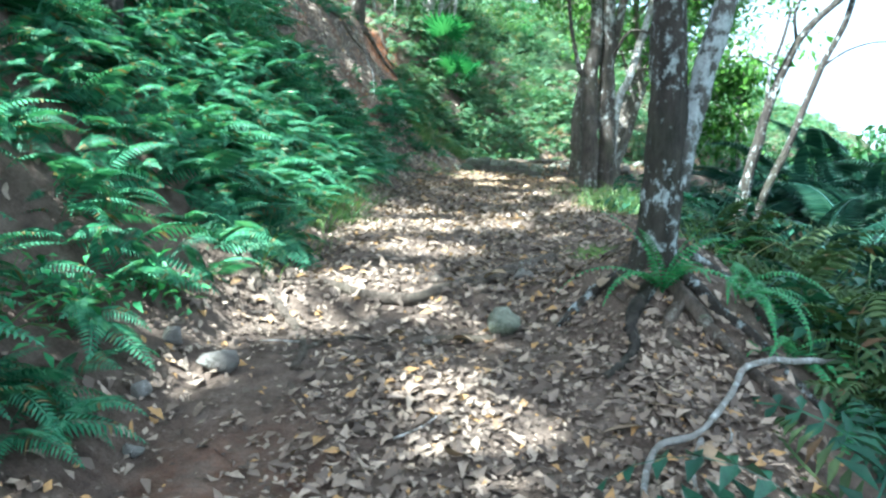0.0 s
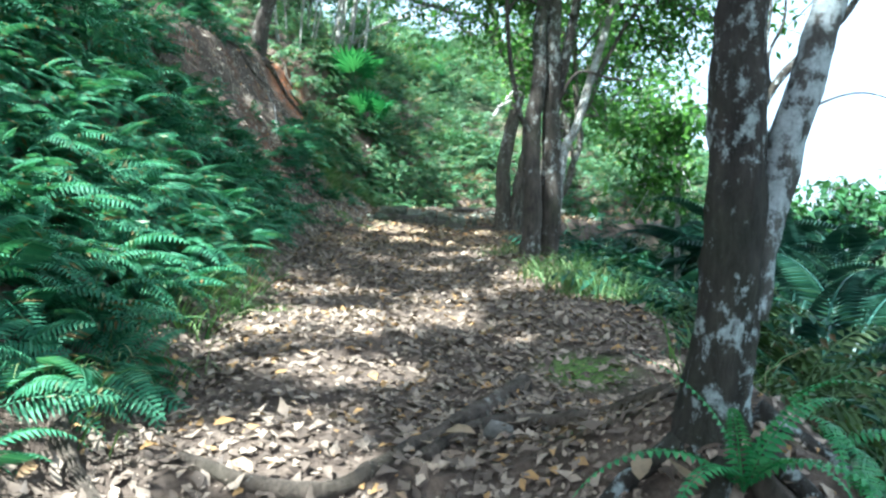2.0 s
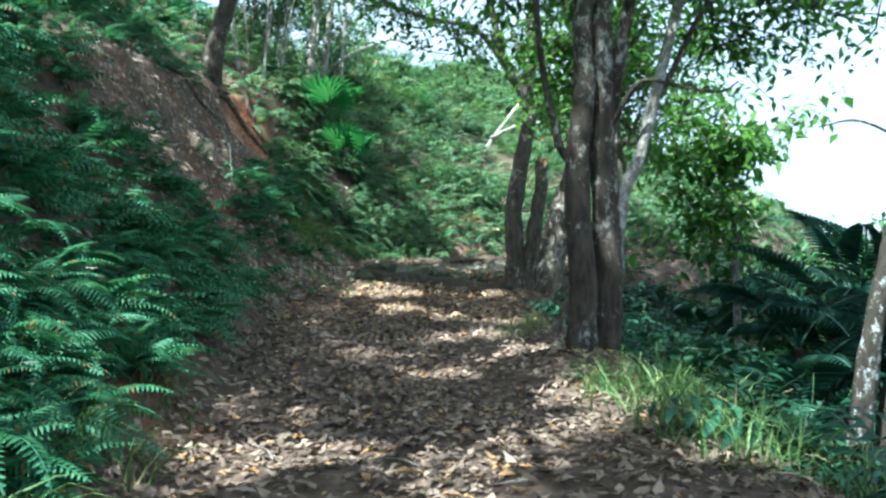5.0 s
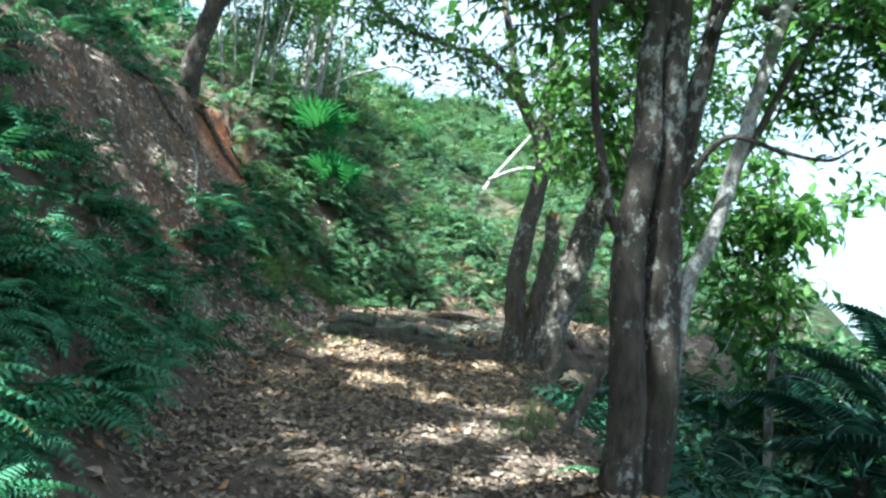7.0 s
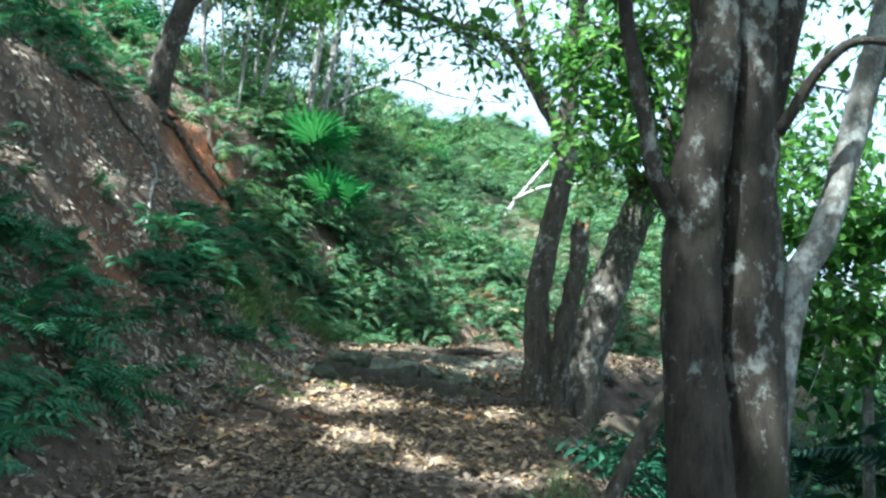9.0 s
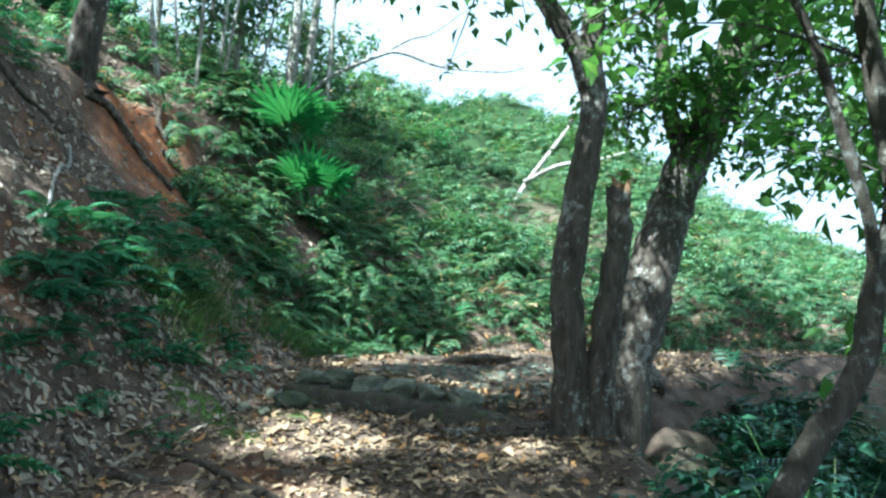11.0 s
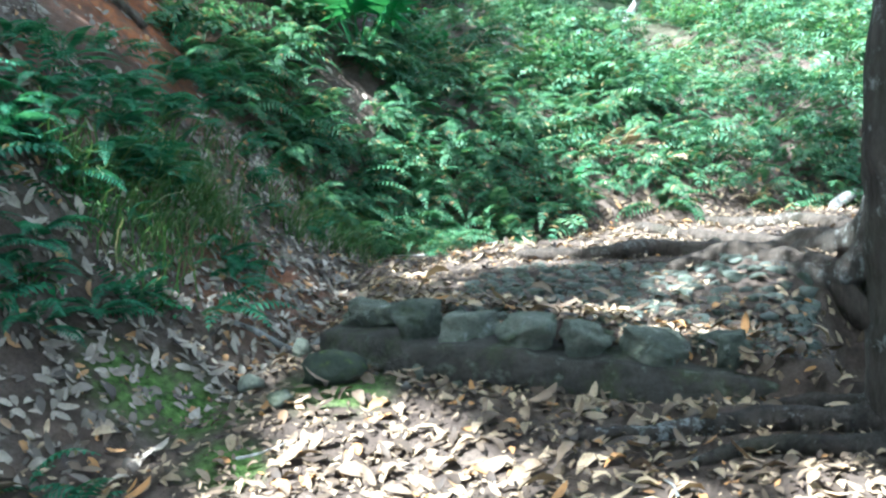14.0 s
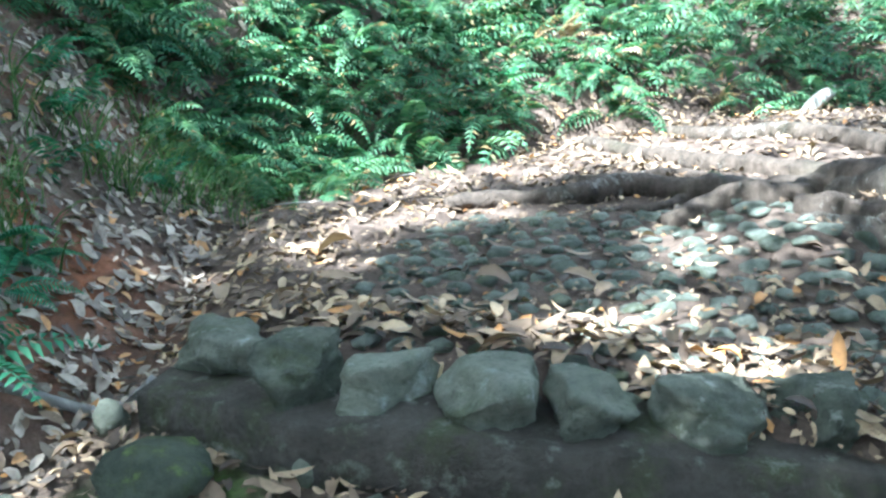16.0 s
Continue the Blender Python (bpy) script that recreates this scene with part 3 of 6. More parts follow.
def tree(label, stems, limbs=(), bark=BARK_MID, leaf=BROADLEAF, size=0.13, per_twig=26, twigs=16, spread=0.8, extra=(), seed=1, group="trees beside the trail", stubs=(), gap=0.0, buttress=()):
    """A tree: stems (points, foot radius, top radius, flare), bare branches, and leafy limbs."""
    foot = stems[0][0][0]
    t = thing("tree", label, "tree", group, at=foot)
    for k, (pts, r0, r1, flare, *own) in enumerate(stems):
        low = [tuple(np.array(pts[0]) - (0, 0, 0.25))] + list(pts) if flare else list(pts)
        hang("trunk", tri_mesh("trunk", *tube(low, r0, r1, 16, 7, flare, 0.14, seed + k), own[0] if own else bark, True), t)
    for k, (pts, r0, r1) in enumerate(extra):
        hang("branch", tri_mesh("branch", *tube(pts, r0, r1, 8, 6, 0, 0.12, seed + k), bark, True), t)
    for k, (pts, r0, r1) in enumerate(buttress):
        hang("root", tri_mesh("root", *tube(pts, r0, r1, 12, 6, 0, 0.25, seed + 3 * k), bark, True), t, "spreading root at the trunk's foot")
    for k, (pts, r0, r1) in enumerate(stubs):
        o = hang("broken_stem", tri_mesh("broken_stem", *tube(pts, r0, r1, 14, 6, 0.04, 0.2, seed + k, ragged=0.14), bark, True), t, "snapped stem with a torn top")
        top = np.array(pts[-1])
        for j in range(5):
            a = j * 1.3
            p = top + (math.cos(a) * r1 * 0.6, math.sin(a) * r1 * 0.6, -0.12)
            me = tri_mesh("splinter", *tube([p, p + (0.01 * j, 0, 0.2), p + (0.02 * j - 0.03, 0.01, 0.18 + 0.04 * (j % 3))], 0.03, 0.012, 5, 2, knobs=0.4, seed=j), TORN_WOOD)
            s = new("splinter", me)
            s.parent = o
    if limbs:
        woody, fine, M = grow_crown(limbs, size, per_twig, twigs, spread, gap, seed)
        for w in woody:
            hang("branch", tri_mesh("branch", *w, bark, True), t)
        if fine:
            hang("twig_spray", tri_mesh("twig_spray", *join(*fine), bark, True), t, kind="stuff")
        hang("crown", tri_mesh("crown", *scatter(LEAVES, M), leaf), t, kind="stuff")
    return t


def fan(origin, ends, r0):
    return [(origin, e, r0) for e in ends]


def ring(centre, wide, high, n, seed):
    r = random.Random(seed)
    out = []
    for k in range(n):
        a = k * 2 * math.pi / n + r.uniform(-0.3, 0.3)
        d = wide * r.uniform(0.6, 1.05)
        out.append((centre[0] + d * math.cos(a), centre[1] + d * math.sin(a), centre[2] + high * r.uniform(-0.35, 0.9)))
    return out


def g(x, y, up=0.0):
    return (x, y, ground_at(x, y) + up)


# the forked tree on the first mound
tree("dark forked tree with white lichen blotches beside the trail",
     [([g(1.34, 4.4), (1.36, 4.38, 1.35), (1.37, 4.36, 1.75), (1.35, 4.35, 2.2), (1.34, 4.33, 2.7), (1.38, 4.3, 3.6), (1.3, 4.4, 5.2)], 0.135, 0.07, 0.09),
      ([(1.43, 4.38, 1.5), (1.5, 4.38, 1.9), (1.59, 4.36, 2.3), (1.68, 4.36, 2.65), (1.9, 4.4, 3.6), (2.2, 4.6, 5.0)], 0.075, 0.045, 0, BARK_LICHEN)],
     fan((1.33, 4.35, 4.6), ring((1.1, 4.4, 6.4), 2.2, 1.0, 6, 3), 0.05) + fan((2.15, 4.55, 4.7), ring((2.6, 5.0, 6.0), 1.8, 0.8, 4, 4), 0.04),
     BARK_DARK, seed=3, twigs=26, per_twig=30)

# the clump of stems half way
tree("clump of slender brown trunks with one leaning pale stem",
     [([g(1.93, 10.3), (1.95, 10.32, 1.9), (1.92, 10.4, 2.56), (1.92, 10.4, 2.96), (1.97, 10.4, 3.4), (1.95, 10.4, 3.9), (1.98, 10.4, 4.6), (1.9, 10.3, 6.2)], 0.125, 0.06, 0.06),
      ([g(2.18, 10.5), (2.18, 10.45, 2.1), (2.14, 10.45, 2.85), (2.12, 10.45, 3.35), (2.11, 10.45, 4.2), (2.2, 10.6, 6.0)], 0.13, 0.07, 0.06),
      ([g(2.25, 10.55), (2.28, 10.45, 2.55), (2.42, 10.45, 2.93), (2.56, 10.45, 3.48), (2.79, 10.5, 4.3), (3.2, 10.6, 5.6)], 0.055, 0.04, 0.03, BARK_PALE),
      ([(2.18, 10.5, 3.2), (2.25, 10.48, 3.6), (2.34, 10.45, 4.2), (2.5, 10.3, 5.6)], 0.07, 0.04, 0)],
     fan((1.95, 10.35, 5.2), ring((1.2, 10.2, 6.6), 2.4, 1.0, 7, 5), 0.045) + fan((3.0, 10.55, 5.1), ring((3.8, 10.8, 5.4), 1.7, 1.0, 5, 6), 0.035)
     + [((2.79, 10.5, 4.3), (4.3, 11.6, 4.4), 0.03), ((2.3, 10.4, 4.1), (3.4, 9.4, 4.9), 0.03), ((2.0, 10.4, 4.4), (0.9, 11.6, 4.9), 0.03), ((1.56, 10.3, 4.1), (1.2, 11.2, 4.5), 0.02), ((2.0, 10.4, 4.2), (1.6, 12.0, 4.5), 0.025),
        ((2.79, 10.5, 4.3), (4.5, 11.0, 4.15), 0.025), ((2.99, 10.6, 4.15), (3.9, 12.0, 3.95), 0.022), ((3.4, 10.7, 4.7), (5.2, 11.8, 4.3), 0.025), ((3.2, 10.6, 5.2), (5.6, 10.6, 5.0), 0.025)],
     BARK_MID, seed=5, twigs=20, per_twig=32, size=0.11, gap=0.15,
     extra=[([(1.93, 10.38, 2.8), (1.78, 10.35, 2.97), (1.71, 10.33, 3.2), (1.63, 10.33, 3.55), (1.56, 10.3, 4.1), (1.5, 10.2, 4.8)], 0.035, 0.02),
            ([(2.52, 10.45, 3.35), (2.72, 10.5, 3.66), (2.99, 10.6, 4.15), (3.4, 10.7, 4.7)], 0.032, 0.015),
            ([(2.2, 10.4, 3.2), (2.3, 10.3, 3.42), (2.42, 10.25, 3.5), (2.65, 10.2, 3.44), (2.95, 10.2, 3.42), (3.1, 10.2, 3.5)], 0.022, 0.008)])

# the pair at the bend: twin stems with a snapped one, and the thick leaning tree
tree("grey-brown twin-stemmed tree beside the stone step",
     [([g(2.62, 15.85), (2.6, 15.82, 2.3), (2.57, 15.8, 2.75), (2.66, 15.8, 3.45), (2.78, 15.8, 4.1), (2.77, 15.8, 4.6), (2.82, 15.8, 5.2), (2.9, 15.8, 7.0)], 0.15, 0.08, 0.09),
      ([(2.74, 15.8, 4.3), (2.6, 15.8, 4.75), (2.4, 15.8, 5.1), (2.1, 15.8, 6.2)], 0.075, 0.04, 0)],
     fan((2.85, 15.8, 6.2), ring((2.6, 15.5, 7.2), 2.6, 0.9, 7, 8), 0.05) + [((2.85, 15.8, 5.6), (3.6, 15.0, 5.3), 0.03), ((2.8, 15.8, 5.0), (2.2, 14.8, 4.9), 0.02), ((2.8, 15.8, 4.8), (3.4, 16.6, 4.9), 0.025), ((2.8, 15.8, 5.2), (3.2, 15.0, 5.0), 0.025), ((2.4, 15.8, 5.1), (1.7, 15.0, 5.0), 0.02),
        # last three limbs are added high up to shade the cobbles
        ((1.94, 15.7, 5.4), (1.5, 14.9, 5.1), 0.014), ((1.36, 15.6, 5.47), (0.9, 15.0, 5.3), 0.014), ((0.79, 15.5, 5.6), (0.2, 15.0, 5.4), 0.014), ((1.0, 15.5, 5.5), (0.4, 16.4, 6.0), 0.014), ((2.1, 15.8, 6.2), (0.4, 16.2, 6.6), 0.02), ((2.1, 15.8, 6.2), (0.2, 15.6, 7.2), 0.02), ((2.1, 15.8, 6.2), (-0.4, 15.8, 7.6), 0.02)],
     BARK_GREY, seed=8, twigs=14, per_twig=26, gap=0.25, size=0.11,
     extra=[([(2.76, 15.8, 4.4), (2.5, 15.75, 4.75), (2.26, 15.7, 5.1), (1.94, 15.7, 5.4), (1.36, 15.6, 5.47), (0.79, 15.5, 5.6), (0.34, 15.4, 5.95), (0.1, 15.3, 6.6)], 0.055, 0.018),
            ([(1.5, 15.6, 5.46), (1.2, 15.3, 5.25), (0.8, 15.2, 5.3)], 0.02, 0.007),
            ([(0.79, 15.5, 5.6), (0.4, 15.2, 5.5), (0.0, 15.1, 5.6)], 0.02, 0.006)],
     stubs=[([g(2.8, 15.8, -0.1), (2.84, 15.78, 2.3), (2.9, 15.78, 2.75), (2.96, 15.78, 3.15), (2.97, 15.78, 3.5)], 0.11, 0.085)])
tree("thick leaning tree with sun-bleached scars above exposed roots",
     [([(3.5, 17.6, 1.2), (3.59, 17.6, 2.0), (3.76, 17.62, 2.7), (3.97, 17.65, 3.4), (4.18, 17.7, 3.9), (4.52, 17.7, 4.65), (4.82, 17.7, 5.4), (4.9, 17.7, 6.4), (5.0, 17.8, 7.6)], 0.28, 0.17, 0.14),
      ([(4.2, 17.7, 4.2), (4.0, 17.6, 4.9), (3.95, 17.6, 5.8), (3.7, 17.5, 7.0)], 0.1, 0.05, 0)],
     # both fans at the second stem's top are unseen, added to shade the hill
     fan((4.95, 17.7, 6.8), ring((5.2, 17.6, 7.6), 3.0, 0.9, 7, 9), 0.06) + fan((3.7, 17.5, 7.0), ring((1.5, 18.6, 8.4), 2.0, 0.5, 6, 19), 0.04) + fan((3.7, 17.5, 7.0), ring((2.4, 20.6, 9.2), 2.1, 0.4, 8, 29), 0.04) + [((4.4, 17.6, 4.8), (3.6, 16.6, 4.7), 0.03), ((4.7, 17.6, 5.4), (4.6, 16.0, 4.9), 0.035), ((4.6, 17.6, 5.2), (5.6, 16.4, 4.6), 0.035), ((4.8, 17.6, 5.8), (3.9, 16.2, 5.6), 0.03), ((4.9, 17.7, 6.0), (6.4, 16.8, 5.4), 0.04), ((4.4, 17.6, 4.7), (4.6, 16.2, 4.0), 0.03), ((4.6, 17.6, 5.1), (5.4, 16.4, 3.9), 0.03), ((4.2, 17.6, 4.5), (3.3, 16.8, 4.3), 0.02)],
     BARK_GREY, seed=9, twigs=18, per_twig=40, gap=0.15,
     buttress=[([(3.46, 17.5, 2.5), (3.36, 17.55, 2.22), (3.26, 17.65, 2.02), g(3.1, 17.78, 0.0), g(2.9, 17.95, -0.04)], 0.12, 0.06),
               ([(3.5, 17.65, 2.45), (3.42, 17.85, 2.2), g(3.3, 18.1, 0.05), g(3.1, 18.3, -0.02)], 0.12, 0.06),
               ([(3.6, 17.8, 2.4), (3.58, 18.1, 2.15), g(3.5, 18.5, 0.0)], 0.13, 0.07)])

# thin leaning tree over the gully, and the pair on the lower slope
tree("thin leaning brown-barked tree growing out of the gully",
     [([(2.2, 12.6, 1.1), (2.51, 12.7, 1.68), (2.71, 12.7, 2.07), (2.92, 12.7, 2.37), (2.99, 12.7, 2.67), (3.09, 12.7, 3.01), (3.03, 12.7, 3.4), (2.97, 12.7, 3.95), (2.9, 12.7, 5.2)], 0.06, 0.035, 0)],
     [((2.97, 12.7, 4.2), (3.9, 12.2, 5.2), 0.03), ((2.9, 12.7, 5.0), (2.2, 12.0, 6.0), 0.03), ((2.95, 12.7, 4.6), (3.5, 13.6, 5.6), 0.03), ((2.9, 12.7, 5.1), (2.6, 13.8, 6.0), 0.03), ((2.66, 12.68, 3.85), (2.4, 12.9, 4.6), 0.02), ((3.0, 12.7, 3.9), (2.5, 13.3, 3.95), 0.018), ((2.95, 12.7, 4.3), (2.3, 12.7, 4.25), 0.018), ((3.05, 12.7, 3.4), (3.7, 13.4, 3.6), 0.018)],
     BARK_GREY, seed=11, twigs=14, size=0.12,
     extra=[([(3.0, 12.7, 2.75), (2.96, 12.68, 2.95), (2.86, 12.66, 3.25), (2.77, 12.66, 3.56), (2.64, 12.66, 3.85)], 0.03, 0.016),
            ([(3.05, 12.7, 3.3), (3.2, 12.6, 3.6), (3.25, 12.5, 4.0)], 0.022, 0.012)])
tree("crooked thin tree with bare twigs on the lower slope",
     [([g(3.5, 9.4), (3.59, 9.4, 1.46), (3.72, 9.4, 2.1), (3.81, 9.4, 2.49), (3.95, 9.4, 2.92), (4.2, 9.4, 3.41), (4.8, 9.4, 4.02), (5.3, 9.5, 4.8)], 0.085, 0.03, 0.05),
      ([g(3.72, 9.45), (3.77, 9.45, 1.23), (4.11, 9.45, 2.13), (4.41, 9.45, 2.99), (4.67, 9.45, 3.58), (4.9, 9.5, 4.6)], 0.055, 0.03, 0.03)],
     [((5.2, 9.5, 4.6), (6.0, 9.2, 5.4), 0.025), ((4.88, 9.5, 4.4), (4.4, 9.0, 5.4), 0.025), ((5.0, 9.5, 4.3), (4.3, 10.4, 5.0), 0.025), ((4.9, 9.5, 4.5), (5.4, 10.6, 5.2), 0.025)],
     BARK_DARK, seed=12, twigs=14, per_twig=22, gap=0.1,
     extra=[([(3.8, 9.4, 2.5), (3.79, 9.35, 2.9), (3.9, 9.3, 3.3), (3.99, 9.3, 3.85), (4.0, 9.3, 4.4)], 0.03, 0.01),
            ([(4.1, 9.4, 3.2), (4.05, 9.4, 3.6), (4.2, 9.4, 4.0), (4.15, 9.4, 4.6)], 0.025, 0.01),
            ([(4.41, 9.45, 2.99), (4.7, 9.4, 3.2), (5.1, 9.4, 3.3), (5.6, 9.4, 3.2)], 0.018, 0.006),
            ([(4.5, 9.4, 3.7), (4.6, 9.4, 4.1), (4.5, 9.4, 4.5)], 0.018, 0.007),
            ([(3.95, 9.4, 2.92), (3.6, 9.5, 3.1), (3.3, 9.5, 3.05)], 0.014, 0.005)])
tree("small broad-leaved tree with bright sunlit leaves on the slope",
     [([g(5.5, 14.7), (5.4, 14.7, 1.2), (5.3, 14.6, 2.4), (5.2, 14.5, 3.4), (5.1, 14.5, 4.2)], 0.06, 0.03, 0.04)],
     fan((5.3, 14.6, 2.2), [(4.6, 14.2, 2.6), (5.0, 13.9, 2.9), (4.7, 15.0, 3.1)], 0.03) + fan((5.15, 14.5, 3.2), ring((4.8, 14.4, 3.6), 0.95, 0.6, 6, 13), 0.03),
     BARK_PALE, seed=13, twigs=10, size=0.2, per_twig=20)

# leafy trees lower down the slope
for k, (x, y, top) in enumerate(((8.8, 8.6, 2.3), (10.5, 12.5, 2.8), (8.4, 5.6, 1.9), (10.8, 16.5, 2.9), (7.6, 3.4, 1.6), (9.2, 10.6, 2.5), (8.6, 14.4, 2.7), (7.0, 15.8, 2.5))):
    z = ground_at(x, y)
    tree("dark leafy tree standing lower down the slope", [([g(x, y), (x, y, (z + top) / 2 - 0.5), (x + 0.1, y, top - 0.6)], 0.08, 0.04, 0.04)],
         fan((x, y, z + 1.2), ring((x, y, (z + top) / 2), 1.9, 0.9, 5, 70 + k), 0.03) + fan((x + 0.05, y, top - 1.2), ring((x, y, top - 0.5), 1.6, 0.5, 6, 80 + k), 0.03),
         BARK_DARK, SLOPE_LEAF, seed=70 + k, twigs=12, size=0.2, per_twig=26, group="trees below the trail")

# trees on the bank, whose crowns shade the trail
tree("lichened grey trunk rising out of ferns on the bank",
     [([g(-2.4, 6.1), (-2.42, 6.15, 3.0), (-2.5, 6.2, 4.2), (-2.4, 6.3, 6.0), (-2.2, 6.4, 8.0)], 0.1, 0.06, 0.05)],
     fan((-2.3, 6.3, 6.6), ring((-1.9, 6.2, 8.2), 3.0, 1.0, 8, 14), 0.06), BARK_DARK, seed=14, twigs=8, per_twig=100, spread=0.8, size=0.16, group="trees on the bank")
tree("dark trunk leaning out from the lip of the clay bank",
     [([g(-2.15, 18.9), (-2.05, 18.9, 5.9), (-1.85, 18.85, 6.6), (-1.7, 18.8, 7.5), (-1.5, 18.6, 9.5)], 0.2, 0.1, 0.12)],
     fan((-1.6, 18.7, 8.6), ring((-3.2, 19.8, 10.4), 1.6, 0.8, 4, 15), 0.06), BARK_MID, seed=15, twigs=5, per_twig=26, spread=0.9, group="trees on the bank",
     extra=[([(-1.9, 18.87, 6.4), (-1.5, 18.8, 6.9), (-1.15, 18.8, 7.5), (-0.9, 18.8, 8.4)], 0.06, 0.025)])
tree("dark trunk standing higher up the bank",
     [([g(-4.0, 20.5), (-3.9, 20.4, 7.6), (-3.5, 20.3, 9.0), (-3.3, 20.2, 11.0)], 0.16, 0.08, 0.1)],
     fan((-3.4, 20.2, 10), ring((-4.6, 21.4, 11.8), 1.8, 0.8, 4, 16), 0.06), BARK_MID, seed=16, twigs=7, per_twig=30, spread=0.95, group="trees on the bank")
# unseen trees, added so that their spreading crowns darken the trail
for k, (x, y, lean) in enumerate(((-4.6, -1.5, 1.2), (-4.5, 3.1, 1.2), (-4.4, 9.6, 1.2), (-4.8, 13.0, 2.0), (-6.2, 7.5, 1.0), (-6.0, 11.2, 1.0), (-6.2, 14.2, 1.2), (-5.5, 2.0, 2.5), (-6.0, 0.2, 1.3), (-5.2, -0.8, 1.4))):
    z = ground_at(x, y)
    tree("tall unseen bank tree, its crown added to shade the trail",
         [([g(x, y), (x + 0.2, y, z + 2), (x + 0.3 * lean, y + 0.2, z + 4), (x + 0.8 * lean, y, z + 6.4)], 0.16, 0.08, 0.1)],
         fan((x + 0.6 * lean, y, z + 5.2), ring((x + 1.3 * lean, y, z + 6.2), 2.9, 0.8, 8, 30 + k), 0.042), BARK_MID, seed=30 + k, twigs=10, per_twig=100, spread=0.8, size=0.2, gap=0.0 if y < 14 else 0.5, group="trees on the bank")

# two more trees out of view, added to shade the clay bank and ferns
for k, (x, y, cx, cy, cz, wide) in enumerate(((-6.9, 15.6, -5.0, 15.6, 10.2, 2.1), (-4.3, 8.4, -2.4, 8.8, 6.6, 1.8))):
    z = ground_at(x, y)
    tree("unseen bank tree added to shade the clay and ferns",
         [([g(x, y), (x + 0.2, y, z + 1.6), (x * 0.7 + cx * 0.3, y, (z + cz) / 2 + 0.6), (x * 0.4 + cx * 0.6, cy, cz - 0.8)], 0.14, 0.06, 0.1)],
         fan((x * 0.4 + cx * 0.6, cy, cz - 0.9), ring((cx, cy, cz), wide, 0.5, 7, 130 + k), 0.04), BARK_MID, seed=130 + k, twigs=6 if k else 15, per_twig=70, spread=0.8, size=0.16, group="trees on the bank")

# thin pale stems on the hill behind the bank
for k, (x, y, r, tx, ty, up) in enumerate(((-0.84, 27.1, 0.13, 0.5, 0.3, 7), (-0.5, 26.4, 0.11, 0.75, 0.2, 6.5), (0.0, 26.2, 0.06, 0.35, 0.2, 5), (-2.0, 21.4, 0.05, -0.55, 0.2, 3.4), (-1.5, 21.6, 0.035, 0.1, 0.3, 2.6),
                                           (-1.2, 21.9, 0.035, 0.45, 0, 2.4), (-1.85, 22.0, 0.03, -0.3, 0.2, 2.6), (-1.3, 22.6, 0.03, 0.25, 0.1, 1.9), (-0.9, 22.9, 0.03, 0.5, 0.1, 2.2), (-2.5, 23.2, 0.04, -0.2, 0.1, 3.2), (-1.7, 24.2, 0.04, 0.3, 0.1, 3.4), (-0.6, 24.3, 0.03, 0.2, 0.1, 2.8), (-3.0, 22.2, 0.04, -0.4, 0.1, 3.6), (-2.2, 25.5, 0.05, 0.3, 0.1, 4.2))):
    a = g(x, y)
    pts = [a, (x + tx * 0.3, y + ty * 0.3, a[2] + up * 0.35), (x + tx * 0.6, y + ty * 0.6, a[2] + up * 0.7), (x + tx, y + ty, a[2] + up)]
    top = pts[-1]
    limbs = [((x + tx * 0.85, y + ty * 0.85, a[2] + up * 0.85), e, 0.025) for e in ring((top[0], top[1], top[2] + 0.3), 1.2 if r > 0.05 else 0.7, 0.6, 4, 50 + k)]
    extra = [([(-0.35, 26.4, 7.0), (0.1, 26.2, 7.45), (1.15, 26, 7.9), (1.6, 26, 7.95), (2.4, 26, 7.7), (3.6, 26, 7.64), (4.1, 26, 7.75)], 0.055, 0.015),
             ([(1.15, 26, 7.9), (1.73, 26, 8.25), (2.2, 26, 8.4), (2.9, 25.9, 8.9)], 0.035, 0.012),
             ([(2.4, 26, 7.7), (2.9, 25.9, 8.0), (3.3, 25.8, 8.05)], 0.015, 0.006)] if k == 1 else []
    tree("slender pale trunk on the fern hill" if r > 0.05 else "thin pale sapling among ferns on the hill", [(pts, r, r * 0.5, 0.02)], limbs, BARK_PALE, seed=50 + k, twigs=9, per_twig=20, spread=0.6, extra=extra, group="thin trunks on the hill")

# leafy undergrowth trees that close the view behind the bank's lip
for k, (x, y, top) in enumerate(((-1.6, 25.2, 2.6), (-2.8, 24.2, 3.0), (-0.9, 28.2, 2.6), (-3.8, 26.0, 3.6), (-2.2, 28.0, 3.2), (-4.6, 23.6, 3.0), (-0.2, 29.5, 1.8))):
    z = ground_at(x, y)
    tree("leafy young tree behind the clay bank", [([g(x, y), (x + 0.1, y, z + top * 0.5), (x + 0.2, y, z + top)], 0.05, 0.025, 0.03)],
         fan((x + 0.1, y, z + top * 0.35), ring((x, y, z + top * 0.5), 1.3, 0.6, 5, 90 + k), 0.025) + fan((x + 0.2, y, z + top * 0.8), ring((x + 0.2, y, z + top), 1.1, 0.5, 5, 97 + k), 0.025),
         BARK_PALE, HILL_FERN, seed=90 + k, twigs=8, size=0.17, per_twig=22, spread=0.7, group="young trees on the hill")

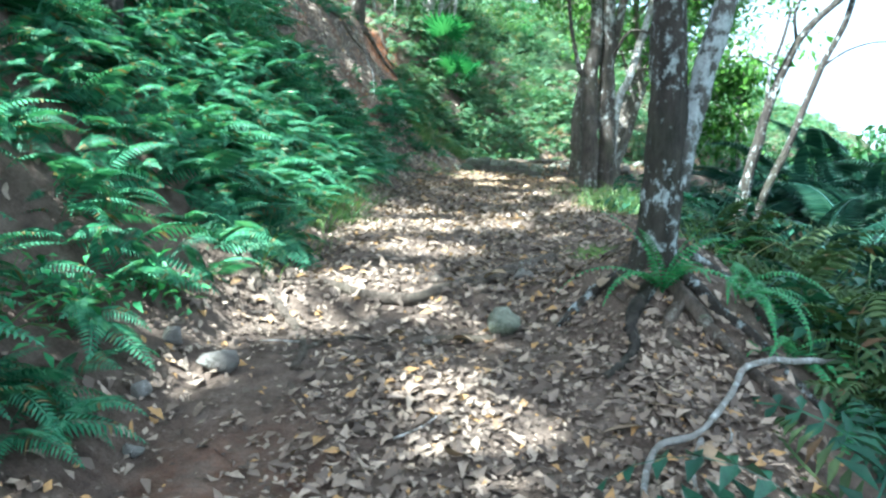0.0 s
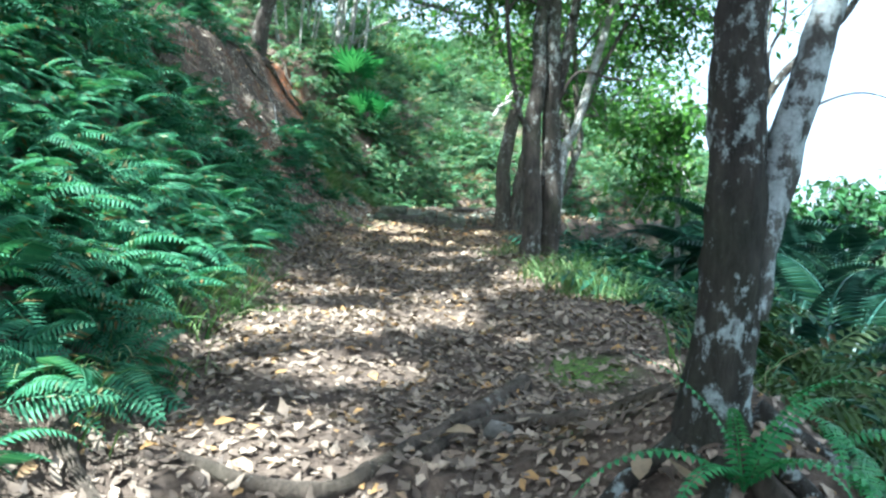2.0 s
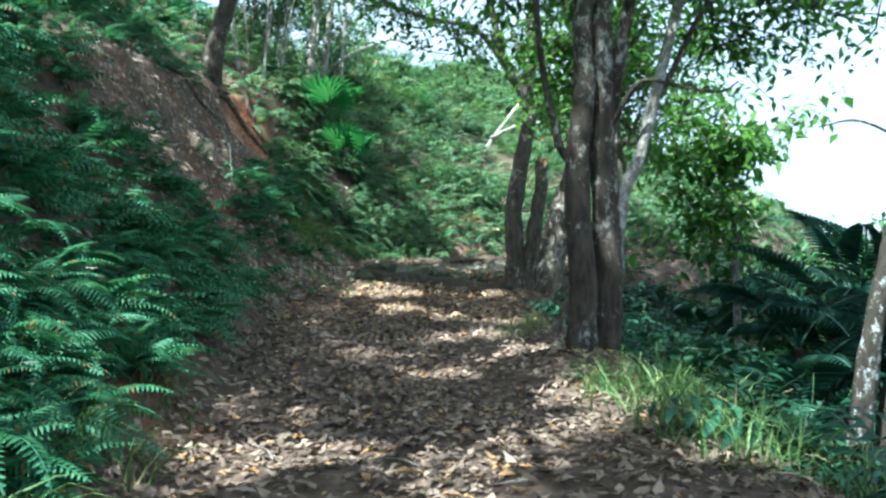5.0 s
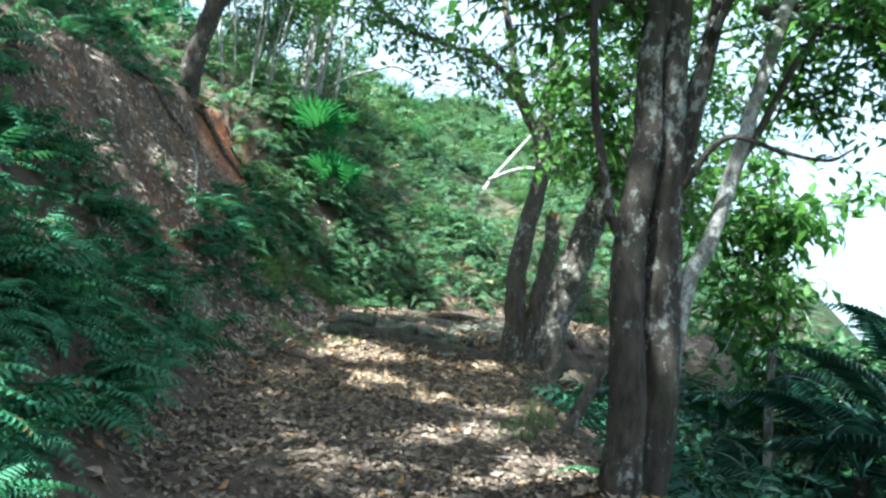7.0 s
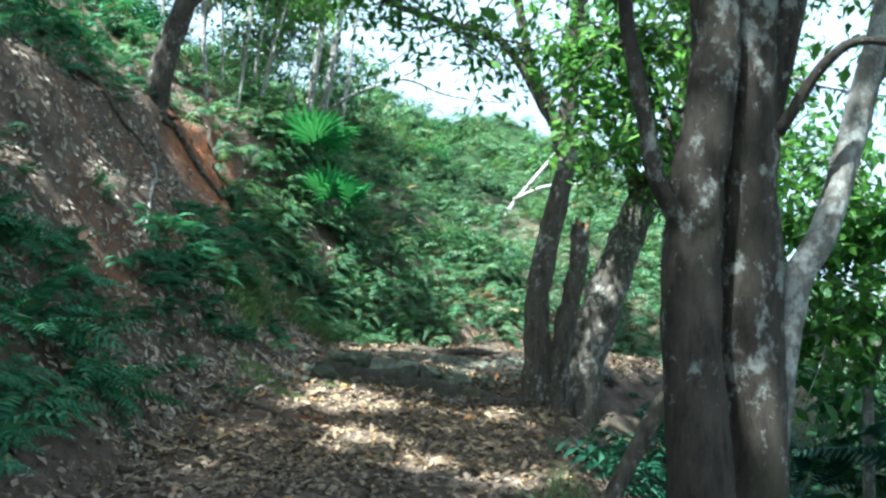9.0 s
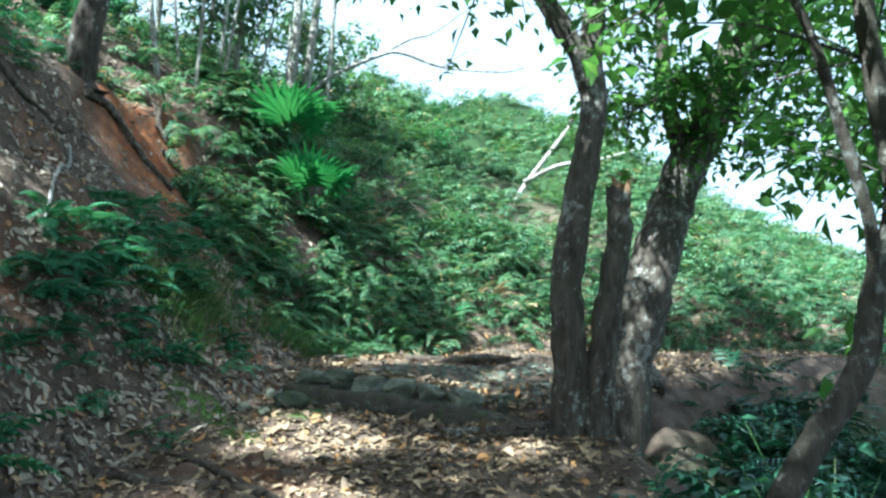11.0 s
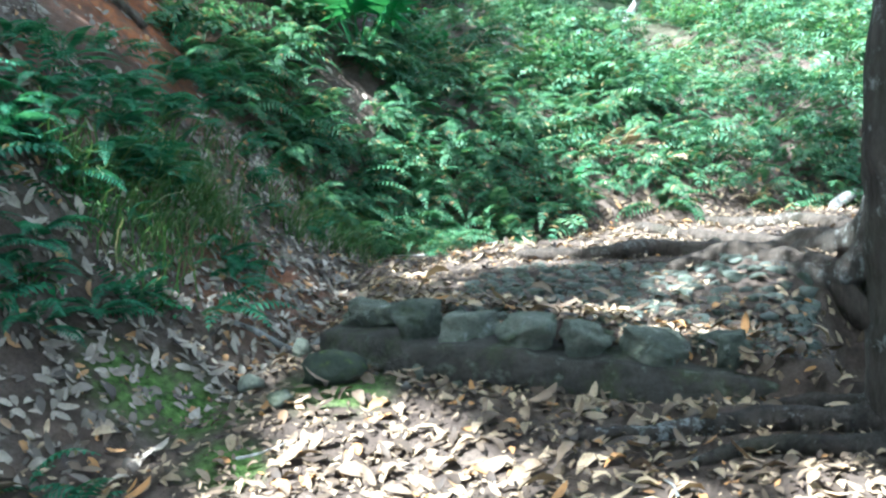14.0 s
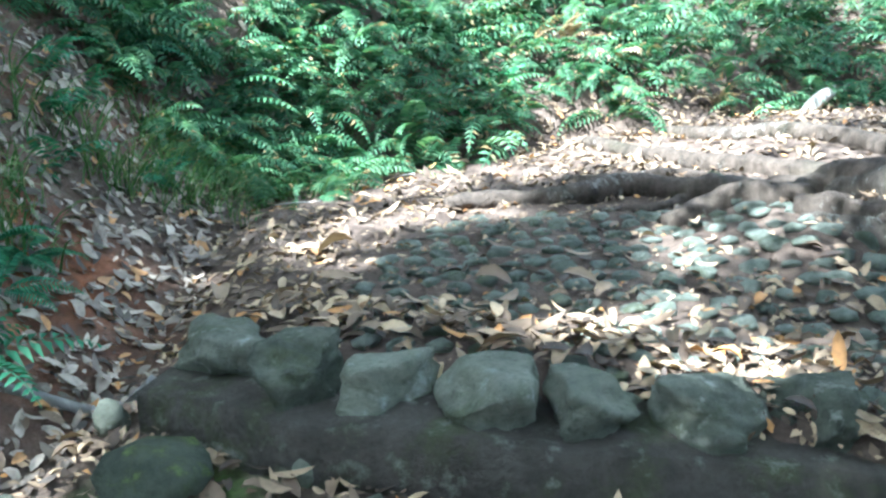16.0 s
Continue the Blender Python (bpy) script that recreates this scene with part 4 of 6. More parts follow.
# ---- ferns ----
FRONDS_NEAR = [frond(0.8, 22, 0.17, 0.017, 48, -45, sweep=0.5), frond(0.9, 23, 0.16, 0.017, 60, -60, sweep=0.5), frond(0.7, 21, 0.19, 0.0155, 35, -45, sweep=0.45), frond(0.85, 22, 0.21, 0.017, 52, -35, peak=0.2, sweep=0.5), frond(0.75, 21, 0.22, 0.017, 25, -30, peak=0.15, sweep=0.4, droop=0.1)]
FRONDS_FAR = [frond(0.8, 13, 0.18, 0.027, 48, -40), frond(0.9, 13, 0.17, 0.027, 60, -55), frond(0.7, 12, 0.19, 0.027, 35, -40), frond(0.85, 13, 0.21, 0.027, 52, -30, peak=0.2)]
FRONDS_FINE = [frond(0.85, 17, 0.17, 0.02, 50, -55, sweep=0.5), frond(0.95, 18, 0.16, 0.02, 62, -65, sweep=0.5), frond(0.75, 17, 0.18, 0.02, 35, -60, sweep=0.45)]
FRONDS_SLIGHT = [frond(0.8, 9, 0.19, 0.03, 55, -45), frond(0.9, 9, 0.17, 0.03, 65, -60), frond(0.7, 8, 0.2, 0.03, 35, -50)]
SWORD_UP = [frond(0.75, 24, 0.07, 0.014, 72, 5, bare=0.05, peak=0.2, sweep=0.2), frond(0.7, 24, 0.07, 0.014, 62, -50, bare=0.05, peak=0.2, sweep=0.2), frond(0.6, 22, 0.065, 0.014, 50, -80, bare=0.05, peak=0.2, sweep=0.2)]
SWORD = [frond(0.7, 26, 0.065, 0.012, 45, -75, bare=0.05, peak=0.15, sweep=0.15, lobes=1), frond(0.6, 24, 0.06, 0.012, 30, -85, bare=0.05, peak=0.15, sweep=0.15, lobes=1)]
PALM_FRONDS = [frond(2.0, 34, 0.4, 0.0125, 62, -40, bare=0.2, sweep=0.55, droop=0.35), frond(1.8, 32, 0.38, 0.0125, 45, -50, bare=0.2, sweep=0.6, droop=0.45), frond(2.1, 34, 0.42, 0.0125, 75, -25, bare=0.2, sweep=0.5, droop=0.3)]


def spots(n, x0, x1, y0, y1, keep, seed):
    """Random spots of the plan for which keep(x, y) exceeds a random number."""
    r = np.random.default_rng(seed)
    x, y = r.uniform(x0, x1, n), r.uniform(y0, y1, n)
    ok = keep(x, y) > r.random(n)
    return x[ok], y[ok], r


def rosette(x, y, r, count, lean, size, lift=0.0, spread=1.7):
    """Frond matrices of plants at x, y whose fronds lean towards the angle lean."""
    n = len(x)
    X, Y = np.repeat(x, count), np.repeat(y, count)
    Z = height_fine(X, Y)
    az = np.repeat(lean + r.normal(0, 0.25, n), count) + r.uniform(-spread, spread, n * count)
    s = np.repeat(r.uniform(0.65, 1.15, n), count) * r.uniform(0.75, 1.2, n * count) * size
    pos = np.stack([X + r.normal(0, 0.03, n * count), Y + r.normal(0, 0.03, n * count), Z - 0.01], 1)
    return poses(pos, az, r.normal(lift, 0.28, n * count), r.normal(0, 0.42, n * count), s)


def clay_bare(x, y):
    """1 where the bank is bare clay or trodden earth."""
    d = left_edge(y) - x
    return ((y > 14.3) & (y < 21) & (d > np.where(y < 18.4, 1.3, 0.95)) & (d < 2.5)) | ((y > 17.7) & (y < 18.8) & (d < 0.9))


def bank_cover(x, y):
    d = left_edge(y) - x
    k = np.clip((d - 0.12) / 0.5, 0, 1) * np.where(y > 13.2, np.clip(1.1 - (y - 13.2) * 0.3, 0.5, 1), 1.0)
    k = np.where((y > 15) & (y < 19.4) & (d < 0.8), 0.1, k)
    k = np.where(clay_bare(x, y), np.where(d < 1.7, 0.16, 0.03), k)
    return k * (0.75 + 0.25 * vnoise(x * 0.8, y * 0.8, 41))


def fern_thickets():
    x, y, r = spots(950, -3.4, 0, 1.5, 9.5, lambda a, b: bank_cover(a, b) * np.where((b < 4.7) & (a > -1.02), 0.0, np.where((b < 5.3) & (a > -1.4), 0.6, 1.0)), 61)
    near = left_edge(y) - x < 2.2
    M = rosette(x[near], y[near], r, 7, -0.1, 0.6, 0.05, 2.2)
    tagged(new("fern_thicket", tri_mesh("fern_thicket", *scatter(FRONDS_NEAR, M), FERN)), "thick green bracken ferns hanging over the bank's foot", "ferns", kind="stuff")
    M = rosette(x[~near], y[~near], r, 6, 0.0, 0.9)
    x, y, r = spots(1250, -4.5, 0, 9.5, 22, bank_cover, 62)
    M2 = rosette(x, y, r, 6, -0.2, 0.66 * np.repeat(np.where(y > 14.6, 0.62, 1.0), 6))
    x, y, r = spots(300, -7, -3.2, 3, 24, lambda a, b: np.where(clay_bare(a, b), 0.0, 0.9), 63)
    M3 = rosette(x, y, r, 5, 0.0, 1.0)
    tagged(new("fern_thicket", tri_mesh("fern_thicket", *scatter(FRONDS_FAR, np.concatenate([M, M2, M3])), FERN)), "dark green ferns covering the upper bank", "ferns", kind="stuff")

    def hill_keep(a, b):
        foot = curve(a, (-5, 20.0), (0.2, 19.5), (1, 20.1), (2.8, 21.1), (5, 21.6), (7, 21.2), (9, 20.4), (16, 19.5), (40, 20))
        return np.clip((b - foot - 0.1) / 0.5, 0, 1) * (0.8 + 0.3 * vnoise(a * 0.7, b * 0.7, 45))

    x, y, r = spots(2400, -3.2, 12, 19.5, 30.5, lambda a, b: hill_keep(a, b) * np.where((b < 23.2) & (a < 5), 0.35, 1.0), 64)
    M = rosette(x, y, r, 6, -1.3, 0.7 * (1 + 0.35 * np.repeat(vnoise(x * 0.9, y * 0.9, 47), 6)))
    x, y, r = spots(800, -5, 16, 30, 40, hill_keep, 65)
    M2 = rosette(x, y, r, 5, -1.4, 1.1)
    x, y, r = spots(1150, -1.5, 8.5, 19.4, 25.0, lambda a, b: hill_keep(a, b) * np.where(b < 23.2, 0.9, 0.4), 68)
    M3 = rosette(x, y, r, 7, -1.25, 0.68, -0.05, 1.7)
    x, y, r = spots(150, -1.1, 0.8, 19.7, 22.6, lambda a, b: np.where(b - 19.6 > 0.9 * (a + 0.2), 1.0, 0.2), 77)
    M3 = np.concatenate([M3, rosette(x, y, r, 7, -0.9, 0.62, -0.05, 1.7)])
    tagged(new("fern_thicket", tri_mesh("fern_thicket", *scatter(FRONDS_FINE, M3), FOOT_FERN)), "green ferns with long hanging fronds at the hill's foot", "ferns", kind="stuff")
    tagged(new("fern_hillside", tri_mesh("fern_hillside", *scatter(FRONDS_SLIGHT, np.concatenate([M, M2])), HILL_FERN)), "hillside ferns with sunlight put into their light green", "ferns", kind="stuff")
    # dry straw-coloured fronds among the green
    dx = np.concatenate([r.normal(1.3, 0.3, 9), r.normal(3.3, 0.5, 5), r.uniform(-1, 8, 20)])
    dy = np.concatenate([r.normal(23.6, 0.4, 9), r.normal(22.1, 0.25, 5), r.uniform(22.5, 32, 20)])
    M = rosette(dx, dy, r, 5, -1.4, 0.55, 0.15)
    tagged(new("dry_fronds", tri_mesh("dry_fronds", *scatter(FRONDS_FAR, M), DRY)), "withered straw-coloured fronds among the green ferns", "dry ferns", kind="stuff")

    def slope_keep(a, b):
        d = a - right_edge(b)
        return np.clip((d - 0.1) / 0.4, 0, 1) * 0.95 * (b < 19.3) * np.where((b > 15.2) & (a < 4.3), 0.0, 1.0)

    x, y, r = spots(1050, 1.4, 8, 0, 19.5, slope_keep, 66)
    M = rosette(x, y, r, 5, 0.6, 1.0, 0.1, 3.1)
    x, y, r = spots(420, 2.9, 7.5, 14.4, 19.8, lambda a, b: np.clip((a - right_edge(b) - 0.2) / 0.3, 0, 1) * ((a - 3.85) ** 2 + (b - 17.75) ** 2 > 0.35), 69)
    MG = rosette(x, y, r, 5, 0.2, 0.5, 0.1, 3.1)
    tagged(new("fern_gully", tri_mesh("fern_gully", *scatter(FRONDS_FAR, MG), SHADED_FERN)), "low ferns in shade-darkened green lining the gully", "ferns", kind="stuff")
    x, y, r = spots(330, 1.7, 4.8, 2.6, 8.6, lambda a, b: np.clip((a - right_edge(b) - 0.3) / 0.4, 0, 1) * np.where(a < 4.2, 1.0, 0.5), 74)
    MO = rosette(x, y, r, 7, 0.4, 0.95, 0.3, 3.1)
    tagged(new("fern_thicket", tri_mesh("fern_thicket", *scatter(FRONDS_FINE, MO), OLIVE_FERN)), "dense olive-green ferns rising beside the mound", "ferns", kind="stuff")
    x, y, r = spots(300, 8, 20, -2, 22, lambda a, b: 0.8 + 0 * a, 67)
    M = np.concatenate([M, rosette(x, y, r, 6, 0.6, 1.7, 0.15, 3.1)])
    tagged(new("fern_slope", tri_mesh("fern_slope", *scatter(FRONDS_SLIGHT, M), SHADED_FERN)), "ferns in shade-darkened green filling the slope below the trail", "ferns", kind="stuff")


def fern(x, y, lean, count, size, template, label, group, mat=FERN, spread=1.6, up=0.0, lift=0.0, seed=1):
    """One fern plant with its fronds as parts."""
    r = np.random.default_rng(seed)
    z = ground_at(x, y) + up
    f = thing("fern", label, "fern", group, at=(x, y, z))
    for k in range(count):
        me = template[k % len(template)]
        ob = new("frond", me)
        ob.parent = f
        a = lean + (k / max(count - 1, 1) - 0.5) * 2 * spread + r.normal(0, 0.15)
        ob.rotation_euler = (r.normal(0, 0.2), r.normal(-lift, 0.2), a)
        s = size * r.uniform(0.8, 1.15)
        ob.scale = (s, s, s)
    return f


fern_thickets()
NEAR_MESH = [tri_mesh("frond", *t, FERN) for t in FRONDS_NEAR]
SWORD_UP_MESH = [tri_mesh("frond", *t, HERB) for t in SWORD_UP]
SWORD_MESH = [tri_mesh("frond", *t, HERB) for t in SWORD]
PALM_MESH = [tri_mesh("frond", *t, PALM) for t in PALM_FRONDS]
rr = random.Random(5)
for k in range(96):
    y = rr.uniform(5.6, 14.6) if k < 52 else rr.uniform(14.6, 18.5)
    d = rr.uniform(0.3, 1.0) if y < 14.6 else rr.uniform(0.85, 1.5)
    x = float(left_edge(np.array([y]))[0]) - d
    if clay_bare(np.array([x]), np.array([y]))[0]:
        continue
    fern(x, y, rr.uniform(-0.5, 0.5), 7, rr.uniform(0.45, 0.7) if y < 13 else rr.uniform(0.3, 0.5), NEAR_MESH, "green bracken fern with arching fronds on the bank", "ferns along the bank's foot", seed=k)
rf = random.Random(17)
for k in range(18):
    y = rf.uniform(14.6, 18.0)
    x = float(left_edge(np.array([y]))[0]) - rf.uniform(0.35, 0.95)
    fern(x, y, rf.uniform(-0.8, 0.2), 6, rf.uniform(0.22, 0.4), NEAR_MESH, "small fern rooted in the leaf-strewn bank", "small ferns on the bank", seed=400 + k)
for k, (x, y) in enumerate(((-1.2, 17.0), (-1.28, 16.63), (-1.07, 17.13), (-1.43, 16.46), (-0.94, 19.4), (-0.84, 18.5), (-0.7, 17.46), (-1.16, 15.98), (-0.83, 16.3), (-1.09, 15.76), (-0.8, 19.8), (-1.05, 17.4), (-0.83, 17.75), (-0.98, 19.1), (-0.78, 19.2), (-0.74, 16.56), (-0.8, 17.05), (-0.6, 17.55), (-1.3, 17.5), (-1.2, 18.0), (-1.05, 18.3))):
    fern(x, y, rf.uniform(-1.0, 0.1), 8, rf.uniform(0.38, 0.58), NEAR_MESH, "small fern with drooping fronds rooted in the leaf-strewn bank", "small ferns on the bank", spread=2.0, seed=460 + k)
fern(1.33, 4.12, -1.5, 9, 0.85, SWORD_UP_MESH, "bright green sword fern at the foot of the lichened tree", "sword ferns", spread=2.2, up=0.02, lift=0.15, seed=90)
fern(1.75, 4.15, -0.6, 7, 0.85, SWORD_MESH, "green sword fern with hanging fronds at the mound's edge", "sword ferns", spread=1.5, up=0.05, seed=91)
fern(1.75, 3.85, -1.2, 5, 0.3, SWORD_MESH, "small yellow-green fern among fallen leaves", "sword ferns", spread=2.6, seed=92)
for k, (x, y) in enumerate(((2.3, 4.9), (2.5, 5.6), (2.35, 4.3), (2.7, 4.7), (2.9, 5.4), (2.6, 6.6), (2.3, 11.2), (2.55, 11.7), (1.95, 4.7), (2.1, 5.1), (1.9, 5.4), (2.05, 4.4), (1.75, 4.75), (1.95, 4.0), (2.1, 3.6), (1.8, 5.1), (2.2, 3.2))):
    fern(x, y, -0.9, 8, rr.uniform(0.7, 1.0), SWORD_MESH, "dark green sword fern beside the trail", "sword ferns", spread=2.8, seed=93 + k)
for k, (x, y, s, up) in enumerate(((4.2, 11.3, 0.85, 0.5), (5.0, 10.2, 1.0, 0.5), (5.2, 12.2, 1.0, 0.5), (6.3, 11.2, 1.2, 0.6), (6.0, 8.6, 1.1, 0.5), (3.8, 7.6, 0.8, 0.3), (4.9, 7.2, 1.0, 0.4), (4.4, 5.6, 0.9, 0.3), (6.4, 14.8, 1.2, 0.6), (7.4, 9.6, 1.3, 0.7), (7.6, 13.0, 1.3, 0.6), (4.9, 13.2, 0.8, 0.5), (5.6, 11.6, 1.0, 1.5), (6.8, 12.2, 1.1, 1.8), (5.8, 9.6, 1.0, 1.3), (7.0, 8.2, 1.1, 1.7), (4.5, 8.6, 0.85, 0.8), (5.4, 6.4, 1.0, 1.0), (8.4, 11.0, 1.2, 2.4), (6.0, 13.2, 1.0, 1.4), (5.6, 16.4, 0.9, 0.9), (4.9, 12.4, 0.85, 1.6), (5.6, 12.9, 0.9, 2.1), (6.4, 13.7, 0.9, 2.5), (6.6, 11.9, 0.9, 2.4), (7.6, 14.6, 1.0, 3.1), (8.8, 12.4, 1.0, 3.0), (5.6, 10.6, 0.8, 1.6), (9.6, 14.0, 1.0, 3.4), (8.0, 9.4, 1.0, 2.4))):
    p = fern(x, y, 0.5 * k, 10, s, PALM_MESH, "blue-green palm with long feathery fronds on the slope", "palms below the trail", spread=3.0, up=up, seed=120 + k)
    p.name = "palm"
    p["category"] = "palm"
    z = ground_at(x, y)
    hang("trunk", tri_mesh("trunk", *tube([(x, y, z - 0.1), (x + 0.02, y, z + up * 0.6), (x, y, z + up + 0.03)], 0.09 * s, 0.06 * s, 8, 3, 0, 0.2, k), BARK_DARK, True), p)


def fan_palm(x, y, size, label, seed):
    """A young fan palm: stalks that carry round pleated leaves split at the rim."""
    r = random.Random(seed)
    z = ground_at(x, y)
    p = thing("fan_palm", label, "palm", at=(x, y, z))
    for k in range(7):
        a = -1.5 + (k - 3) * 0.55 + r.uniform(-0.2, 0.2)
        el = r.uniform(0.7, 1.4)
        n = 16
        V, F = [(0, 0, 0)], []
        for j in range(n):
            t0 = (j - n / 2) * 0.26
            for q, rad, zz in ((0, 0.55, 0.03), (0.13, 0.62, -0.03), (0.26, 0.55, 0.03)):
                V.append((rad * math.cos(t0 + q), rad * math.sin(t0 + q), zz))
            V.append((math.cos(t0 + 0.13) * r.uniform(0.9, 1.0), math.sin(t0 + 0.13), -0.16))
            o = 1 + 4 * j
            F += [(0, o, o + 1), (0, o + 1, o + 2), (o, o + 3, o + 1), (o + 1, o + 3, o + 2)]
        ob = new("leaf", tri_mesh("leaf", np.array(V) * size, F, HERB))
        ob.parent = p
        tip = Vector((math.cos(a) * math.cos(el), math.sin(a) * math.cos(el), math.sin(el))) * size * 1.1
        ob.matrix_local = Matrix.Translation(tip) @ Euler((r.uniform(-0.3, 0.3), -r.uniform(0.5, 1.35), a)).to_matrix().to_4x4()
        st = new("stalk", tri_mesh("stalk", *tube([(0, 0, -0.1), tuple(tip * 0.5 + Vector((0, 0, 0.05))), tuple(tip)], 0.014, 0.008, 5, 3), HERB))
        st.parent = p


fan_palm(-0.25, 22.3, 0.68, "young fan palm with bright green pleated leaves among ferns", 3)
fan_palm(0.15, 21.8, 0.56, "small fan palm with blue-green drooping leaves", 4)


def leafy_shrub(x, y, size, n, leaf, label, group, seed, mat=HERB, up=0.0):
    """A low broad-leaved plant: short stems with leaves."""
    r = np.random.default_rng(seed)
    z = ground_at(x, y) + up
    s = thing("shrub", label, "shrub", group, at=(x, y, z))
    stems, pos = [], []
    for k in range(n):
        d = r.normal(0, 1, 3) * (1, 1, 0.3) + (0.2, 0, 0.8)
        d = d / np.linalg.norm(d) * size * r.uniform(0.6, 1.1)
        a = np.array((x, y, z - 0.03))
        stems.append(tube([a, a + d * 0.5 + (0, 0, 0.05), a + d], 0.006, 0.002, 4, 2))
        u = r.random((9, 1)) * 0.7 + 0.3
        pos.append(a + d * u + r.normal(0, 0.05 * size + 0.02, (9, 3)))
    pos = np.concatenate(pos)
    m = len(pos)
    hang("stalk", tri_mesh("stalk", *join(*stems), GRASS), s, kind="stuff")
    hang("foliage", tri_mesh("foliage", *scatter(LEAVES, poses(pos, r.uniform(0, 6.3, m), r.normal(-0.1, 0.35, m), r.normal(0, 0.35, m), r.uniform(0.6, 1.2, m) * leaf)), mat), s, kind="stuff")


for k, (x, y, size, n, leaf) in enumerate(((-1.45, 3.55, 0.35, 14, 0.085), (-1.3, 3.95, 0.3, 10, 0.08), (-1.6, 3.1, 0.4, 14, 0.09), (-1.1, 5.0, 0.2, 8, 0.06), (-0.7, 16.4, 0.16, 9, 0.05), (-0.75, 17.0, 0.2, 9, 0.06), (-0.35, 16.9, 0.12, 6, 0.05), (0.9, 20.3, 0.2, 8, 0.06), (2.3, 21.6, 0.3, 12, 0.09), (1.9, 21.2, 0.2, 8, 0.1), (2.2, 4.0, 0.3, 10, 0.07))):
    leafy_shrub(x, y, size, n, leaf, "low green broad-leaved seedling in leaf litter", "seedlings beside the trail", 200 + k)
for k in range(60):
    x, y = rr.uniform(-1, 11), rr.uniform(22.6, 35)
    y = max(y, float(curve(np.array(x), (1, 21.5), (5, 22.8), (9, 23.4), (40, 29))))
    leafy_shrub(x, y, rr.uniform(0.5, 1.15), 34, rr.uniform(0.075, 0.13), "bright green leafy shrub on the sunlit hillside", "shrubs on the hill", 440 + k, (BROADLEAF, HILL_FERN, SLOPE_LEAF, HERB)[k % 4])

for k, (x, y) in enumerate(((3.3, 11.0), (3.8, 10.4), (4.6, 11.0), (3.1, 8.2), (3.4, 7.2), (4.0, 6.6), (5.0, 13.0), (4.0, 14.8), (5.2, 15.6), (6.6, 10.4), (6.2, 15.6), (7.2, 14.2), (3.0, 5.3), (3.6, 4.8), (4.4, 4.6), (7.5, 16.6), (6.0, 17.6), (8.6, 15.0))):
    leafy_shrub(x, y, rr.uniform(0.8, 1.3) + (0.5 if x > 4.5 else 0), 30, rr.uniform(0.14, 0.2), "leafy bush in shade-darkened green below the trail", "bushes below the trail", 280 + k, SHADED_FERN)

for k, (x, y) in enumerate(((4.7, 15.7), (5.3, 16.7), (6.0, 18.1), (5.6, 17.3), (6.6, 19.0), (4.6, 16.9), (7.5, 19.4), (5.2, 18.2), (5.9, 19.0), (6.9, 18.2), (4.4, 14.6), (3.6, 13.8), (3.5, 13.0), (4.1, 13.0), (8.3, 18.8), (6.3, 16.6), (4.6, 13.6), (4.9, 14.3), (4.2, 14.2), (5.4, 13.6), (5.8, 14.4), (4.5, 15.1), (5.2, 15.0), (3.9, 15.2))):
    leafy_shrub(x, y, rr.uniform(0.5, 0.75), 26, rr.uniform(0.1, 0.16), "low bush in shade-darkened green in the gully", "bushes in the gully", 540 + k, SHADED_FERN)

# ---- grass tufts ----
BLADES = [blade(0.42, 0.005, 72, -30), blade(0.36, 0.005, 60, -55), blade(0.5, 0.006, 80, -45), blade(0.3, 0.004, 85, 30)]


def grass_tuft(x, y, n, size, label, group, seed, lean=None, wide=0.08):
    r = np.random.default_rng(seed)
    px, py = x + r.normal(0, wide, n), y + r.normal(0, wide, n)
    pos = np.stack([px, py, height_fine(px, py) - 0.01], 1)
    az = r.uniform(0, 6.3, n) if lean is None else lean + r.normal(0, 0.7, n)
    me = tri_mesh("grass_tuft", *scatter(BLADES, poses(pos - (x, y, 0), az, r.normal(0, 0.2, n), r.normal(0, 0.3, n), r.uniform(0.6, 1.2, n) * size)), GRASS)
    ob = new("grass_tuft", me)
    ob.location = (x, y, 0)
    tagged(ob, label, "grass", group, "stuff")


for k, (x, y, n, s, w) in enumerate(((2.0, 8.6, 120, 1.0, 0.14), (2.15, 9.1, 140, 1.1, 0.16), (2.3, 9.6, 120, 1.1, 0.16), (2.1, 8.0, 90, 0.9, 0.14), (2.45, 8.5, 110, 1.2, 0.18), (1.85, 9.5, 90, 0.9, 0.1), (2.5, 9.2, 100, 1.2, 0.15), (2.2, 7.4, 60, 0.9, 0.12), (1.9, 12.4, 50, 0.6, 0.1), (2.15, 12.9, 60, 0.7, 0.1), (2.3, 13.4, 50, 0.6, 0.1), (1.75, 5.4, 60, 0.7, 0.15), (2.2, 5.9, 80, 1.0, 0.2), (2.4, 6.4, 70, 1.0, 0.2))):
    grass_tuft(x, y, n, s, "pale green grass tuft at the trail's outer edge", "grass beside the trail", 300 + k, wide=w)
